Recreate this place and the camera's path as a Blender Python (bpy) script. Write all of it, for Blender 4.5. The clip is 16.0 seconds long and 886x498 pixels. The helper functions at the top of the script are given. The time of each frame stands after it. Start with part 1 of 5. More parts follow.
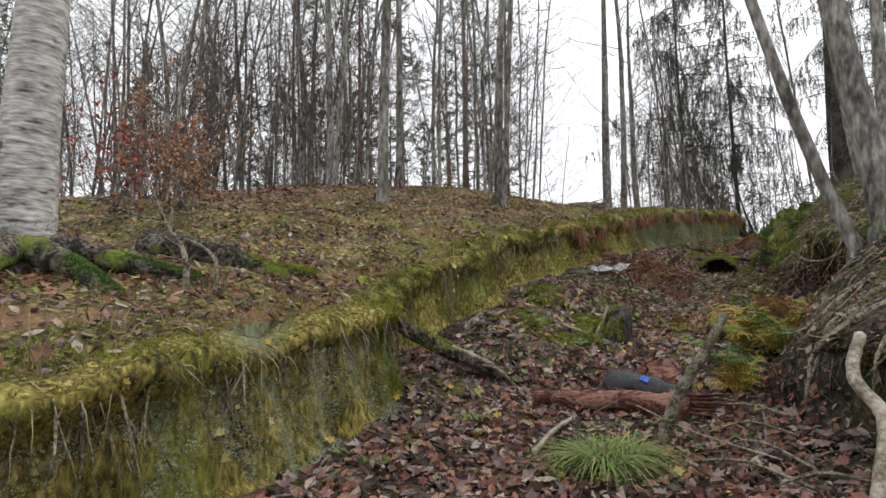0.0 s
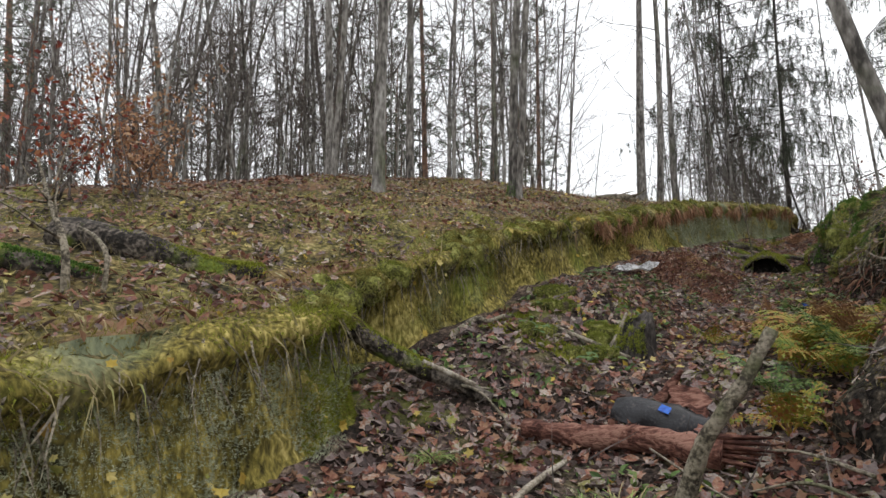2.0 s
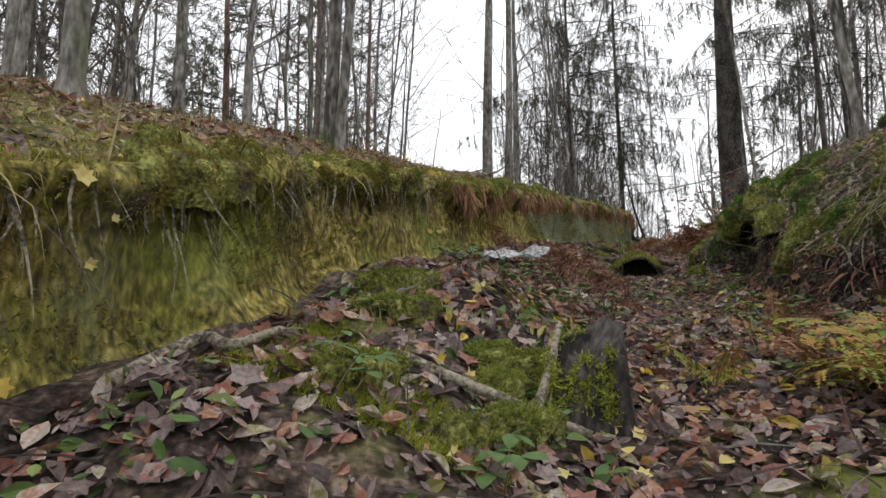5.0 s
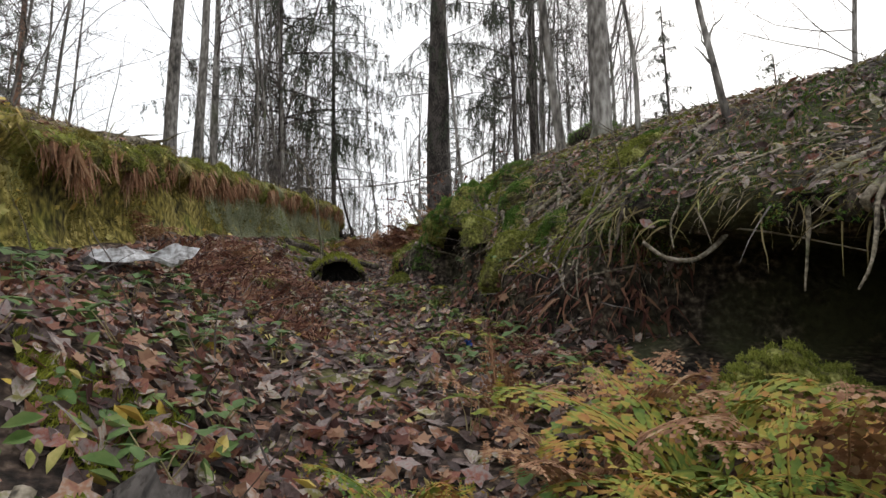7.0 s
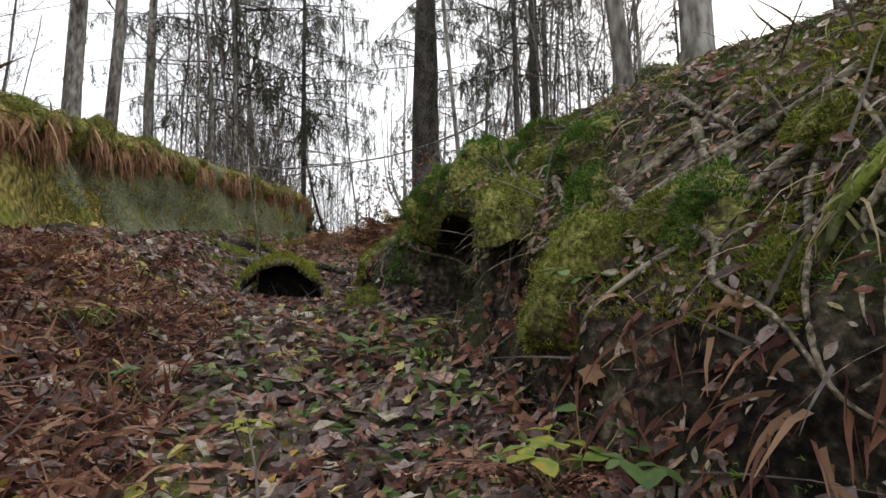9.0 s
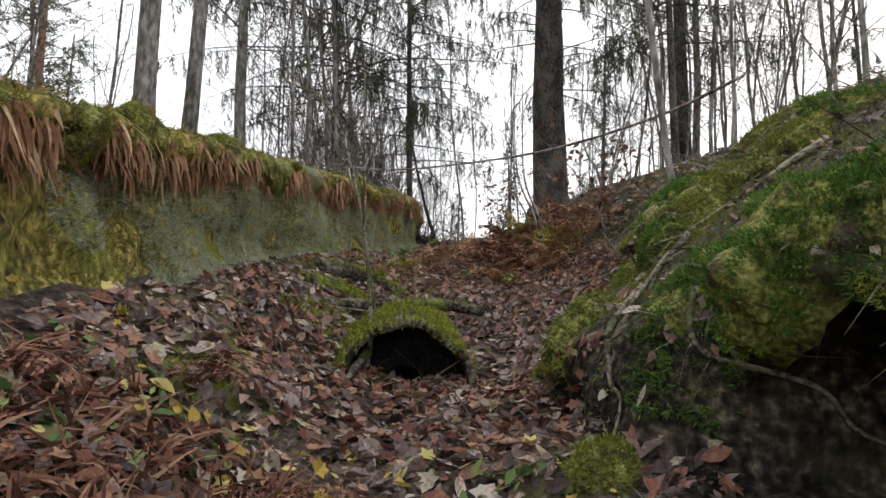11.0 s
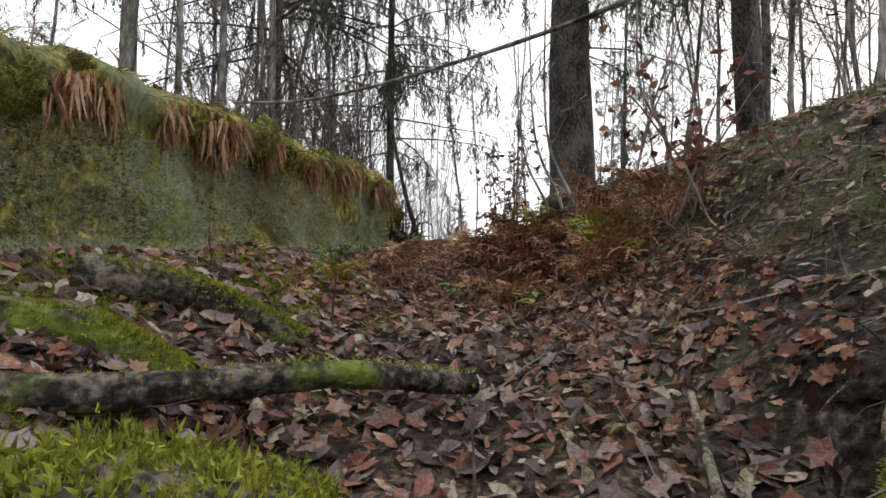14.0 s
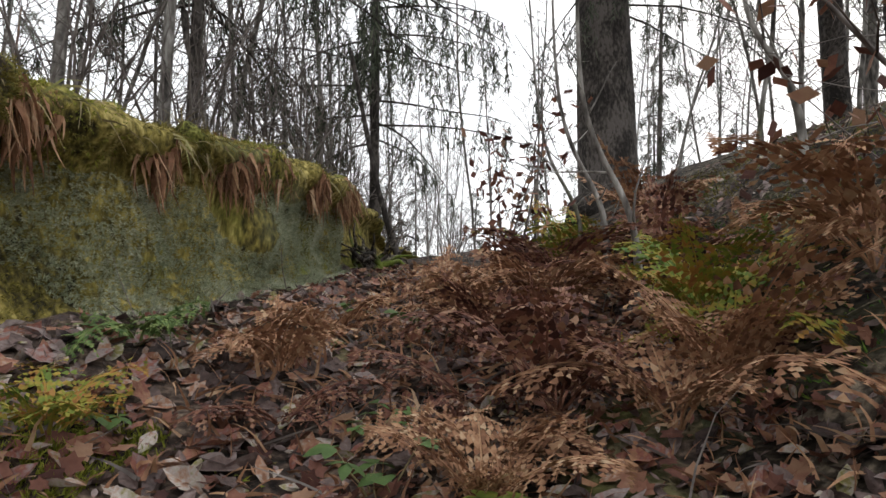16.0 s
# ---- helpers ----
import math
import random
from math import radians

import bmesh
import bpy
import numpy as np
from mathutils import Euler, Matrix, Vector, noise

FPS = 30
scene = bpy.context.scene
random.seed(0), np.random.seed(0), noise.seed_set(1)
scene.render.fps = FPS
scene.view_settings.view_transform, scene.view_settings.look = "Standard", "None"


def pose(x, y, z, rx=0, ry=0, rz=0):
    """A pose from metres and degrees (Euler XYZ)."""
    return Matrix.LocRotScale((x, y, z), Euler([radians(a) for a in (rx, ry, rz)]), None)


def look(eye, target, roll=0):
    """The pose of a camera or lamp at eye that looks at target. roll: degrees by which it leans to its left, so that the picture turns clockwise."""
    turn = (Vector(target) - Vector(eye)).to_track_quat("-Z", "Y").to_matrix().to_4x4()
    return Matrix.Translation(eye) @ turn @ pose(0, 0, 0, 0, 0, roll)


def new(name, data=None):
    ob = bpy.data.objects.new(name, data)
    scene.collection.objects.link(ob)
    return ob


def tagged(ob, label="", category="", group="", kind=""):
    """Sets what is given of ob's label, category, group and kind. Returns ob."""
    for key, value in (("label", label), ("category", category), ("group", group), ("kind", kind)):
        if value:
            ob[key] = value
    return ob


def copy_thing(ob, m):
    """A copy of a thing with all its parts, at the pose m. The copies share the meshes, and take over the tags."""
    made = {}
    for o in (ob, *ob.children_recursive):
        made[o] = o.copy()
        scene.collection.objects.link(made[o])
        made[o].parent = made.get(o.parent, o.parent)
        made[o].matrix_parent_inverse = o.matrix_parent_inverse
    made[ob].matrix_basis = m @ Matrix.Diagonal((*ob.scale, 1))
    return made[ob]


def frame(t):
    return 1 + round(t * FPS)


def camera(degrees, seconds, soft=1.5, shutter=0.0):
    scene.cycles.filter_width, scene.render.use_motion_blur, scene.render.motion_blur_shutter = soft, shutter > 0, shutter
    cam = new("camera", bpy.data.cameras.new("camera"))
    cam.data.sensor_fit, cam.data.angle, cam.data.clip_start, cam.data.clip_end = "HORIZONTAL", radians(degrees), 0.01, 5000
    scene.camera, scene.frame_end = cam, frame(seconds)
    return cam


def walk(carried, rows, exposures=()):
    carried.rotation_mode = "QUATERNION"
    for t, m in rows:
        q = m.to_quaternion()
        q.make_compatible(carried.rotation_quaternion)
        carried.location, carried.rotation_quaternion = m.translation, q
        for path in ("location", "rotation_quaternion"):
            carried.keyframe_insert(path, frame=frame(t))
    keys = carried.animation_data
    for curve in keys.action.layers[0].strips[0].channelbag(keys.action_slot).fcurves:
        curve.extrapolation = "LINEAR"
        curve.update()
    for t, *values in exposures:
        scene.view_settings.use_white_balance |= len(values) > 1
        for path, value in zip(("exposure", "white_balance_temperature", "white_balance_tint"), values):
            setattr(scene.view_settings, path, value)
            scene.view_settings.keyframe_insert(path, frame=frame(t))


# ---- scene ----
cam = camera(74.0, 16.0)
METRES, EYE, TILT, LEAN, TURN = 22.0, 1.1, 6.0, 0.0, 0.0
ROWS = [
    (0.0, 0.0, 0.0, 0.0, 0.0, 0.0, -0.0),
    (0.5, 0.0075, 0.016, 0.0035, 2.41, -0.29, 0.04),
    (1.0, 0.0216, 0.0208, 0.0011, 3.39, -0.03, 0.0),
    (1.5, 0.0282, 0.0339, 0.001, 3.54, -0.16, -0.09),
    (2.0, 0.0303, 0.0623, -0.0032, 3.78, -0.06, -0.11),
    (2.5, 0.0352, 0.0982, -0.0098, 3.94, 0.07, -0.09),
    (3.0, 0.0407, 0.1416, -0.015, 3.97, 0.03, -0.05),
    (5.5, 0.0542, 0.2797, -0.026, -20.55, 2.13, -2.36),
    (6.0, 0.0699, 0.2991, -0.0191, -28.46, 1.71, -3.08),
    (6.5, 0.0838, 0.3157, -0.0171, -36.32, 2.03, -3.68),
    (7.0, 0.1037, 0.3319, -0.0164, -40.48, 2.21, -3.95),
    (7.5, 0.1309, 0.3496, -0.016, -41.37, 2.48, -4.1),
    (8.0, 0.1521, 0.3775, -0.0128, -41.74, 2.33, -4.14),
    (8.5, 0.1721, 0.4119, -0.0069, -41.83, 2.08, -4.15),
    (9.0, 0.1988, 0.448, -0.0092, -41.88, 1.94, -4.15),
    (9.5, 0.2163, 0.4792, -0.0052, -37.23, 1.24, -3.89),
    (10.0, 0.224, 0.5075, 0.0018, -34.2, 0.83, -3.57),
    (12.5, 0.301, 0.6565, 0.0216, -32.29, 0.15, -4.73),
    (13.0, 0.3235, 0.675, 0.0201, -32.28, 0.2, -4.69),
    (13.5, 0.3506, 0.7004, 0.0144, -32.11, 0.56, -4.68),
    (14.0, 0.3627, 0.7233, 0.012, -32.46, 1.13, -4.67),
    (14.5, 0.3824, 0.7457, 0.0153, -32.22, 1.03, -4.6),
    (15.0, 0.412, 0.7682, 0.0181, -31.85, 1.03, -4.41),
    (15.5, 0.4373, 0.7911, 0.0235, -30.58, 0.88, -4.31),
    (16.0, 0.4546, 0.8319, 0.0319, -30.32, 0.8, -4.45),
]
walk(cam, [(t, pose(0, 0, EYE, TILT, LEAN, TURN) @ pose(METRES * x, METRES * y, METRES * z, 90 + pitch, roll, yaw)) for t, x, y, z, yaw, pitch, roll in ROWS],
     [(0.0, 0.0), (3.0, 0.05), (6.5, 0.0), (8.5, 0.05), (9.5, 0.18), (12.5, 0.2), (16.0, 0.18)])

# ---- world and light ----
world = bpy.data.worlds.new("sky")
scene.world = world
world.use_nodes = True
wn, wl = world.node_tree.nodes, world.node_tree.links
sky = wn.new("ShaderNodeTexSky")
sky.sky_type, sky.sun_disc = "NISHITA", False
sky.sun_elevation, sky.sun_rotation, sky.dust_density = radians(38), radians(70), 6.0
cloud = wn.new("ShaderNodeMixRGB")
cloud.inputs[0].default_value = 0.93
cloud.inputs[2].default_value = (9.6, 9.75, 10.0, 1)
wl.new(sky.outputs[0], cloud.inputs[1])
wl.new(cloud.outputs[0], wn["Background"].inputs[0])
wn["Background"].inputs[1].default_value = 0.142
sun = new("sun", bpy.data.lights.new("sun", "SUN"))
sun.data.energy, sun.data.angle, sun.data.color = 0.7, radians(25), (1.0, 0.97, 0.93)
sun.matrix_world = look((0, 0, 40), (-18, -12, 0))


# ---- materials ----
def ramp_node(nodes, stops):
    r = nodes.new("ShaderNodeValToRGB")
    e = r.color_ramp.elements
    while len(e) < len(stops):
        e.new(0.5)
    for k, (p, c) in zip(e, stops):
        k.position, k.color = p, (*c, 1)
    return r


def material(name, stops, scale=3.0, fine=40.0, rough=0.85, bump=0.3, island=0.0, patches=None, stretch=(1, 1, 1), spec=0.25, through_light=0.0):
    """stops: colour ramp over coarse and fine grain; island: how much each piece varies; patches: (colour, scale, low, high) of a second growth."""
    m = bpy.data.materials.new(name)
    m.use_nodes = True
    n, l = m.node_tree.nodes, m.node_tree.links
    b = n["Principled BSDF"]
    b.inputs["Roughness"].default_value = rough
    b.inputs["Specular IOR Level"].default_value = spec
    geo = n.new("ShaderNodeNewGeometry")
    mp = n.new("ShaderNodeMapping")
    mp.inputs["Scale"].default_value = stretch
    l.new(geo.outputs["Position"], mp.inputs["Vector"])
    coarse, grain = n.new("ShaderNodeTexNoise"), n.new("ShaderNodeTexNoise")
    for tex, s in ((coarse, scale), (grain, fine)):
        tex.inputs["Scale"].default_value, tex.inputs["Detail"].default_value = s, 9
        l.new(mp.outputs[0], tex.inputs["Vector"])
    mix = n.new("ShaderNodeMix")
    mix.inputs[0].default_value = 0.5
    l.new(coarse.outputs[0], mix.inputs[2]); l.new(grain.outputs[0], mix.inputs[3])
    wide = n.new("ShaderNodeMapRange")
    wide.inputs[1].default_value, wide.inputs[2].default_value = 0.33, 0.67
    l.new(mix.outputs[0], wide.inputs[0])
    value = wide.outputs[0]
    if island:
        other = n.new("ShaderNodeMix")
        other.inputs[0].default_value = island
        l.new(value, other.inputs[2]); l.new(geo.outputs["Random Per Island"], other.inputs[3])
        value = other.outputs[0]
    r = ramp_node(n, stops)
    l.new(value, r.inputs[0])
    colour = r.outputs[0]
    for c2, s2, lo, hi in patches or ():
        t2 = n.new("ShaderNodeTexNoise")
        t2.inputs["Scale"].default_value, t2.inputs["Detail"].default_value = s2, 6
        l.new(geo.outputs["Position"], t2.inputs["Vector"])
        mr = n.new("ShaderNodeMapRange")
        mr.inputs[1].default_value, mr.inputs[2].default_value = lo, hi
        l.new(t2.outputs[0], mr.inputs[0])
        mc = n.new("ShaderNodeMixRGB")
        mc.inputs[2].default_value = (*c2, 1)
        l.new(mr.outputs[0], mc.inputs[0]); l.new(colour, mc.inputs[1])
        # grain stays in the patch
        mul = n.new("ShaderNodeMixRGB")
        mul.blend_type, mul.inputs[0].default_value = "OVERLAY", 0.6
        l.new(mc.outputs[0], mul.inputs[1]); l.new(grain.outputs[0], mul.inputs[2])
        colour = mul.outputs[0]
    l.new(colour, b.inputs["Base Color"])
    if bump:
        bp = n.new("ShaderNodeBump")
        bp.inputs["Strength"].default_value, bp.inputs["Distance"].default_value = bump, 0.06
        l.new(mix.outputs[0], bp.inputs["Height"]); l.new(bp.outputs[0], b.inputs["Normal"])
    if through_light:
        tr = n.new("ShaderNodeBsdfTranslucent")
        l.new(colour, tr.inputs[0])
        ms = n.new("ShaderNodeMixShader")
        ms.inputs[0].default_value = through_light
        l.new(b.outputs[0], ms.inputs[1]); l.new(tr.outputs[0], ms.inputs[2])
        l.new(ms.outputs[0], n["Material Output"].inputs[0])
    return m


SOIL = material("leafy soil", [(0.2, (0.012, 0.009, 0.007)), (0.5, (0.045, 0.031, 0.024)), (0.7, (0.1, 0.072, 0.055)), (0.9, (0.2, 0.15, 0.11))], 2.2, 22, 0.95, 0.8,
                patches=[((0.13, 0.14, 0.03), 0.9, 0.55, 0.68)])
TURF = material("mossy turf", [(0.2, (0.02, 0.018, 0.008)), (0.5, (0.1, 0.085, 0.03)), (0.7, (0.2, 0.16, 0.06)), (0.9, (0.3, 0.24, 0.12))], 1.6, 18, 0.95, 0.8,
                patches=[((0.15, 0.15, 0.03), 0.8, 0.55, 0.66), ((0.19, 0.11, 0.06), 1.1, 0.52, 0.64)])
FACE = material("mossy earth face", [(0.1, (0.03, 0.026, 0.01)), (0.35, (0.12, 0.1, 0.026)), (0.6, (0.22, 0.18, 0.045)), (0.88, (0.34, 0.28, 0.1))], 2.2, 26, 0.95, 1.0, stretch=(1, 1, 0.4),
                patches=[((0.17, 0.19, 0.035), 1.0, 0.52, 0.66), ((0.17, 0.19, 0.115), 0.55, 0.6, 0.72)])
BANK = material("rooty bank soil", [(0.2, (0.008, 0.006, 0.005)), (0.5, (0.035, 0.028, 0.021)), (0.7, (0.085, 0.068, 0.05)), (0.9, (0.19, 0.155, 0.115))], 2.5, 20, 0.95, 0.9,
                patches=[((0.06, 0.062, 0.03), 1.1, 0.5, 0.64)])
LITTER = material("dead leaves", [(0.08, (0.02, 0.013, 0.011)), (0.25, (0.085, 0.056, 0.05)), (0.38, (0.16, 0.11, 0.098)), (0.5, (0.27, 0.22, 0.205)), (0.6, (0.23, 0.08, 0.058)), (0.7, (0.32, 0.17, 0.1)), (0.8, (0.44, 0.385, 0.345)), (0.9, (0.22, 0.2, 0.06))],
                  6, 45, 0.65, 0.3, island=0.72, spec=0.4, through_light=0.1)
RUSSET = material("russet dead leaves", [(0.15, (0.05, 0.02, 0.017)), (0.4, (0.14, 0.058, 0.042)), (0.6, (0.22, 0.1, 0.065)), (0.8, (0.32, 0.19, 0.12))], 4, 30, 0.75, 0.2, island=0.75, through_light=0.12)
GOLD = material("yellow leaves", [(0.15, (0.32, 0.2, 0.04)), (0.4, (0.5, 0.37, 0.07)), (0.65, (0.6, 0.5, 0.2)), (0.9, (0.22, 0.24, 0.05))], 4, 30, 0.65, 0.15, island=0.75, through_light=0.15)
GREENLEAF = material("green herb leaves", [(0.15, (0.05, 0.09, 0.028)), (0.5, (0.11, 0.18, 0.05)), (0.85, (0.24, 0.29, 0.1))], 4, 30, 0.6, 0.15, island=0.7, through_light=0.15)
MOSS = material("moss", [(0.1, (0.1, 0.12, 0.014)), (0.4, (0.2, 0.23, 0.03)), (0.65, (0.33, 0.35, 0.05)), (0.9, (0.5, 0.48, 0.1))], 1.3, 30, 0.9, 0.3, island=0.45, through_light=0.15)
WALLMOSS = material("olive wall moss", [(0.1, (0.07, 0.062, 0.018)), (0.4, (0.16, 0.14, 0.032)), (0.62, (0.25, 0.215, 0.05)), (0.78, (0.3, 0.24, 0.08)), (0.92, (0.26, 0.28, 0.17))], 1.1, 26, 0.9, 0.3, island=0.4, through_light=0.1)
LICHEN = material("grey-green lichen crust", [(0.1, (0.18, 0.195, 0.11)), (0.4, (0.36, 0.39, 0.26)), (0.65, (0.5, 0.52, 0.38)), (0.9, (0.62, 0.64, 0.52))], 1.6, 26, 0.95, 0.3, island=0.35, through_light=0.05)
DARKMOSS = material("shady moss", [(0.1, (0.025, 0.065, 0.014)), (0.45, (0.07, 0.15, 0.028)), (0.7, (0.16, 0.27, 0.045)), (0.9, (0.3, 0.36, 0.08))], 1.3, 30, 0.9, 0.3, island=0.45, through_light=0.12)
CUSHMOSS = material("olive-green cushion moss", [(0.1, (0.06, 0.07, 0.016)), (0.4, (0.16, 0.185, 0.035)), (0.65, (0.28, 0.31, 0.06)), (0.9, (0.42, 0.43, 0.12))], 2.0, 30, 0.9, 0.3, island=0.5, through_light=0.12)
HUMMOCK = material("mossy hummock earth", [(0.1, (0.03, 0.03, 0.01)), (0.35, (0.1, 0.1, 0.026)), (0.6, (0.19, 0.195, 0.045)), (0.9, (0.3, 0.3, 0.1))], 6, 40, 0.95, 1.0, patches=[((0.07, 0.055, 0.035), 4.0, 0.56, 0.66)])
# near-black colour that stands in for the shade inside the hollow log
HOLLOWSHADE = material("painted shade of the log hollow", [(0.2, (0.004, 0.004, 0.003)), (0.6, (0.01, 0.009, 0.008)), (0.9, (0.03, 0.025, 0.02))], 6, 40, 0.95, 0.8)
STRAW = material("dry grass", [(0.15, (0.11, 0.09, 0.04)), (0.4, (0.25, 0.2, 0.1)), (0.65, (0.36, 0.3, 0.16)), (0.9, (0.2, 0.21, 0.06))], 3, 30, 0.8, 0.1, island=0.7, through_light=0.1)
GRASS = material("green grass", [(0.15, (0.06, 0.13, 0.025)), (0.5, (0.16, 0.27, 0.055)), (0.85, (0.34, 0.42, 0.13))], 3, 30, 0.6, 0.1, island=0.7, through_light=0.15)
DEADFERN = material("withered fern", [(0.1, (0.1, 0.05, 0.03)), (0.4, (0.28, 0.14, 0.08)), (0.65, (0.44, 0.26, 0.15)), (0.9, (0.55, 0.41, 0.27))], 2.5, 30, 0.85, 0.2, island=0.55, through_light=0.12)
YELLOWFERN = material("turning fern", [(0.1, (0.07, 0.14, 0.03)), (0.35, (0.16, 0.21, 0.035)), (0.5, (0.3, 0.27, 0.045)), (0.65, (0.36, 0.2, 0.05)), (0.85, (0.34, 0.13, 0.05))], 2.2, 20, 0.7, 0.15, island=0.45, through_light=0.15)
ROOT = material("bare root", [(0.25, (0.06, 0.05, 0.038)), (0.5, (0.19, 0.165, 0.12)), (0.7, (0.3, 0.26, 0.2))], 6, 40, 0.85, 0.5, patches=[((0.1, 0.11, 0.05), 2.5, 0.58, 0.68)])
PALEROOT = material("pale peeled root", [(0.2, (0.14, 0.115, 0.085)), (0.5, (0.3, 0.26, 0.2)), (0.8, (0.46, 0.42, 0.35))], 6, 40, 0.7, 0.3)
BARK = material("grey bark", [(0.15, (0.06, 0.055, 0.05)), (0.45, (0.17, 0.155, 0.14)), (0.65, (0.25, 0.235, 0.215)), (0.88, (0.34, 0.325, 0.3))], 2.5, 16, 0.9, 0.6, stretch=(1, 1, 0.35), patches=[((0.11, 0.12, 0.07), 0.8, 0.58, 0.72)])
DARKBARK = material("spruce bark", [(0.28, (0.028, 0.024, 0.022)), (0.5, (0.065, 0.056, 0.05)), (0.7, (0.12, 0.105, 0.095))], 3, 22, 0.95, 0.8, stretch=(1, 1, 0.5))
PINEBARK = material("pine bark", [(0.28, (0.07, 0.05, 0.042)), (0.5, (0.2, 0.125, 0.095)), (0.7, (0.32, 0.19, 0.13))], 1.2, 14, 0.9, 0.7, stretch=(1, 1, 0.5))
TWIG = material("bare twigs", [(0.25, (0.06, 0.05, 0.045)), (0.5, (0.13, 0.11, 0.1)), (0.75, (0.22, 0.195, 0.18))], 1.5, 12, 0.9, 0, island=0.4)
BIRCH = material("birch bark", [(0.08, (0.09, 0.08, 0.075)), (0.25, (0.3, 0.28, 0.265)), (0.5, (0.4, 0.38, 0.36)), (0.8, (0.54, 0.52, 0.5))], 3, 11, 0.75, 0.5, stretch=(0.7, 0.7, 3.2), patches=[((0.08, 0.08, 0.07), 3.0, 0.62, 0.68)])
NEEDLE = material("spruce needles", [(0.2, (0.03, 0.04, 0.024)), (0.5, (0.07, 0.085, 0.055)), (0.8, (0.13, 0.14, 0.1))], 1, 12, 0.8, 0, island=0.6)
PINENEEDLE = material("pine needles", [(0.2, (0.06, 0.08, 0.055)), (0.5, (0.12, 0.145, 0.1)), (0.8, (0.2, 0.21, 0.15))], 1, 12, 0.8, 0, island=0.6, through_light=0.1)
ROTWOOD = material("rotten red wood", [(0.25, (0.06, 0.024, 0.018)), (0.5, (0.17, 0.075, 0.055)), (0.7, (0.3, 0.16, 0.12))], 3, 20, 0.9, 0.7, stretch=(0.5, 2, 2))
DARKWOOD = material("dark wet wood", [(0.3, (0.02, 0.017, 0.014)), (0.5, (0.07, 0.058, 0.048)), (0.72, (0.17, 0.145, 0.12))], 4, 24, 0.9, 0.8, patches=[((0.14, 0.18, 0.03), 1.8, 0.54, 0.62)])
PLASTIC = material("dirty white plastic film", [(0.25, (0.16, 0.15, 0.145)), (0.5, (0.4, 0.39, 0.39)), (0.75, (0.62, 0.63, 0.65))], 5, 30, 0.4, 0.3, spec=0.5, through_light=0.2)
BLACKPLASTIC = material("black plastic", [(0.3, (0.008, 0.008, 0.01)), (0.6, (0.02, 0.02, 0.025)), (0.85, (0.07, 0.055, 0.05))], 6, 40, 0.5, 0.2, spec=0.5)
BLUEPLASTIC = material("blue plastic", [(0.3, (0.01, 0.07, 0.4)), (0.7, (0.02, 0.14, 0.6))], 6, 40, 0.4, 0.1, spec=0.5)
REDWOODY = material("red autumn leaves", [(0.2, (0.14, 0.03, 0.025)), (0.5, (0.3, 0.08, 0.05)), (0.8, (0.42, 0.19, 0.1))], 3, 30, 0.75, 0.1, island=0.6, through_light=0.15)


# ---- mesh tools ----
rng = np.random.default_rng(7)


class Bag:
    """Vertices and faces of one mesh."""

    def __init__(self):
        self.v, self.f = [], []

    def tube(self, pts, radii, sides=6, cap=True, rough=0.0):
        base, n = len(self.v), len(pts)
        up = Vector((0.31, 0.22, 0.92))
        for i, (p, r) in enumerate(zip(pts, radii)):
            d = (Vector(pts[min(i + 1, n - 1)]) - Vector(pts[max(i - 1, 0)]))
            d = d.normalized() if d.length > 1e-9 else Vector((0, 0, 1))
            a = d.cross(up)
            if a.length < 0.15:
                a = d.cross(Vector((1, 0, 0)))
            a.normalize()
            b = d.cross(a)
            for k in range(sides):
                w = 2 * math.pi * k / sides
                rr = r * (1 + rough * noise.noise(Vector((math.cos(w) * 2, math.sin(w) * 2, i * 0.7)) + Vector(p) * 1.7)) if rough else r
                self.v.append(tuple(Vector(p) + (a * math.cos(w) + b * math.sin(w)) * rr))
        for i in range(n - 1):
            for k in range(sides):
                q, k2 = base + i * sides, (k + 1) % sides
                self.f.append((q + k, q + k2, q + sides + k2, q + sides + k))
        if cap:
            self.f.append(tuple(range(base + sides - 1, base - 1, -1)))
            self.f.append(tuple(range(base + (n - 1) * sides, base + n * sides)))

    def poly(self, pts, faces):
        b = len(self.v)
        self.v.extend(tuple(p) for p in pts)
        self.f.extend(tuple(b + i for i in f) for f in faces)

    def mesh(self, name, mats, smooth=True):
        me = bpy.data.meshes.new(name)
        me.from_pydata(self.v, [], self.f)
        for m in mats if isinstance(mats, (list, tuple)) else [mats]:
            me.materials.append(m)
        if smooth:
            me.polygons.foreach_set("use_smooth", [True] * len(me.polygons))
        me.update()
        return me


def part(name, bag, mats, parent, label="", smooth=True):
    ob = new(name, bag.mesh(name, mats, smooth))
    ob.parent = parent
    return tagged(ob, label) if label else ob


def thing(name, label, category, at=(0, 0, 0), group="", turn=0.0):
    ob = new(name)
    ob.empty_display_size = 0.1
    ob.matrix_world = Matrix.Translation(at) @ Matrix.Rotation(turn, 4, "Z")
    return tagged(ob, label, category, group)


def solo(name, bag, mats, label, category, group="", kind="", smooth=True):
    return tagged(new(name, bag.mesh(name, mats, smooth)), label, category, group, kind)


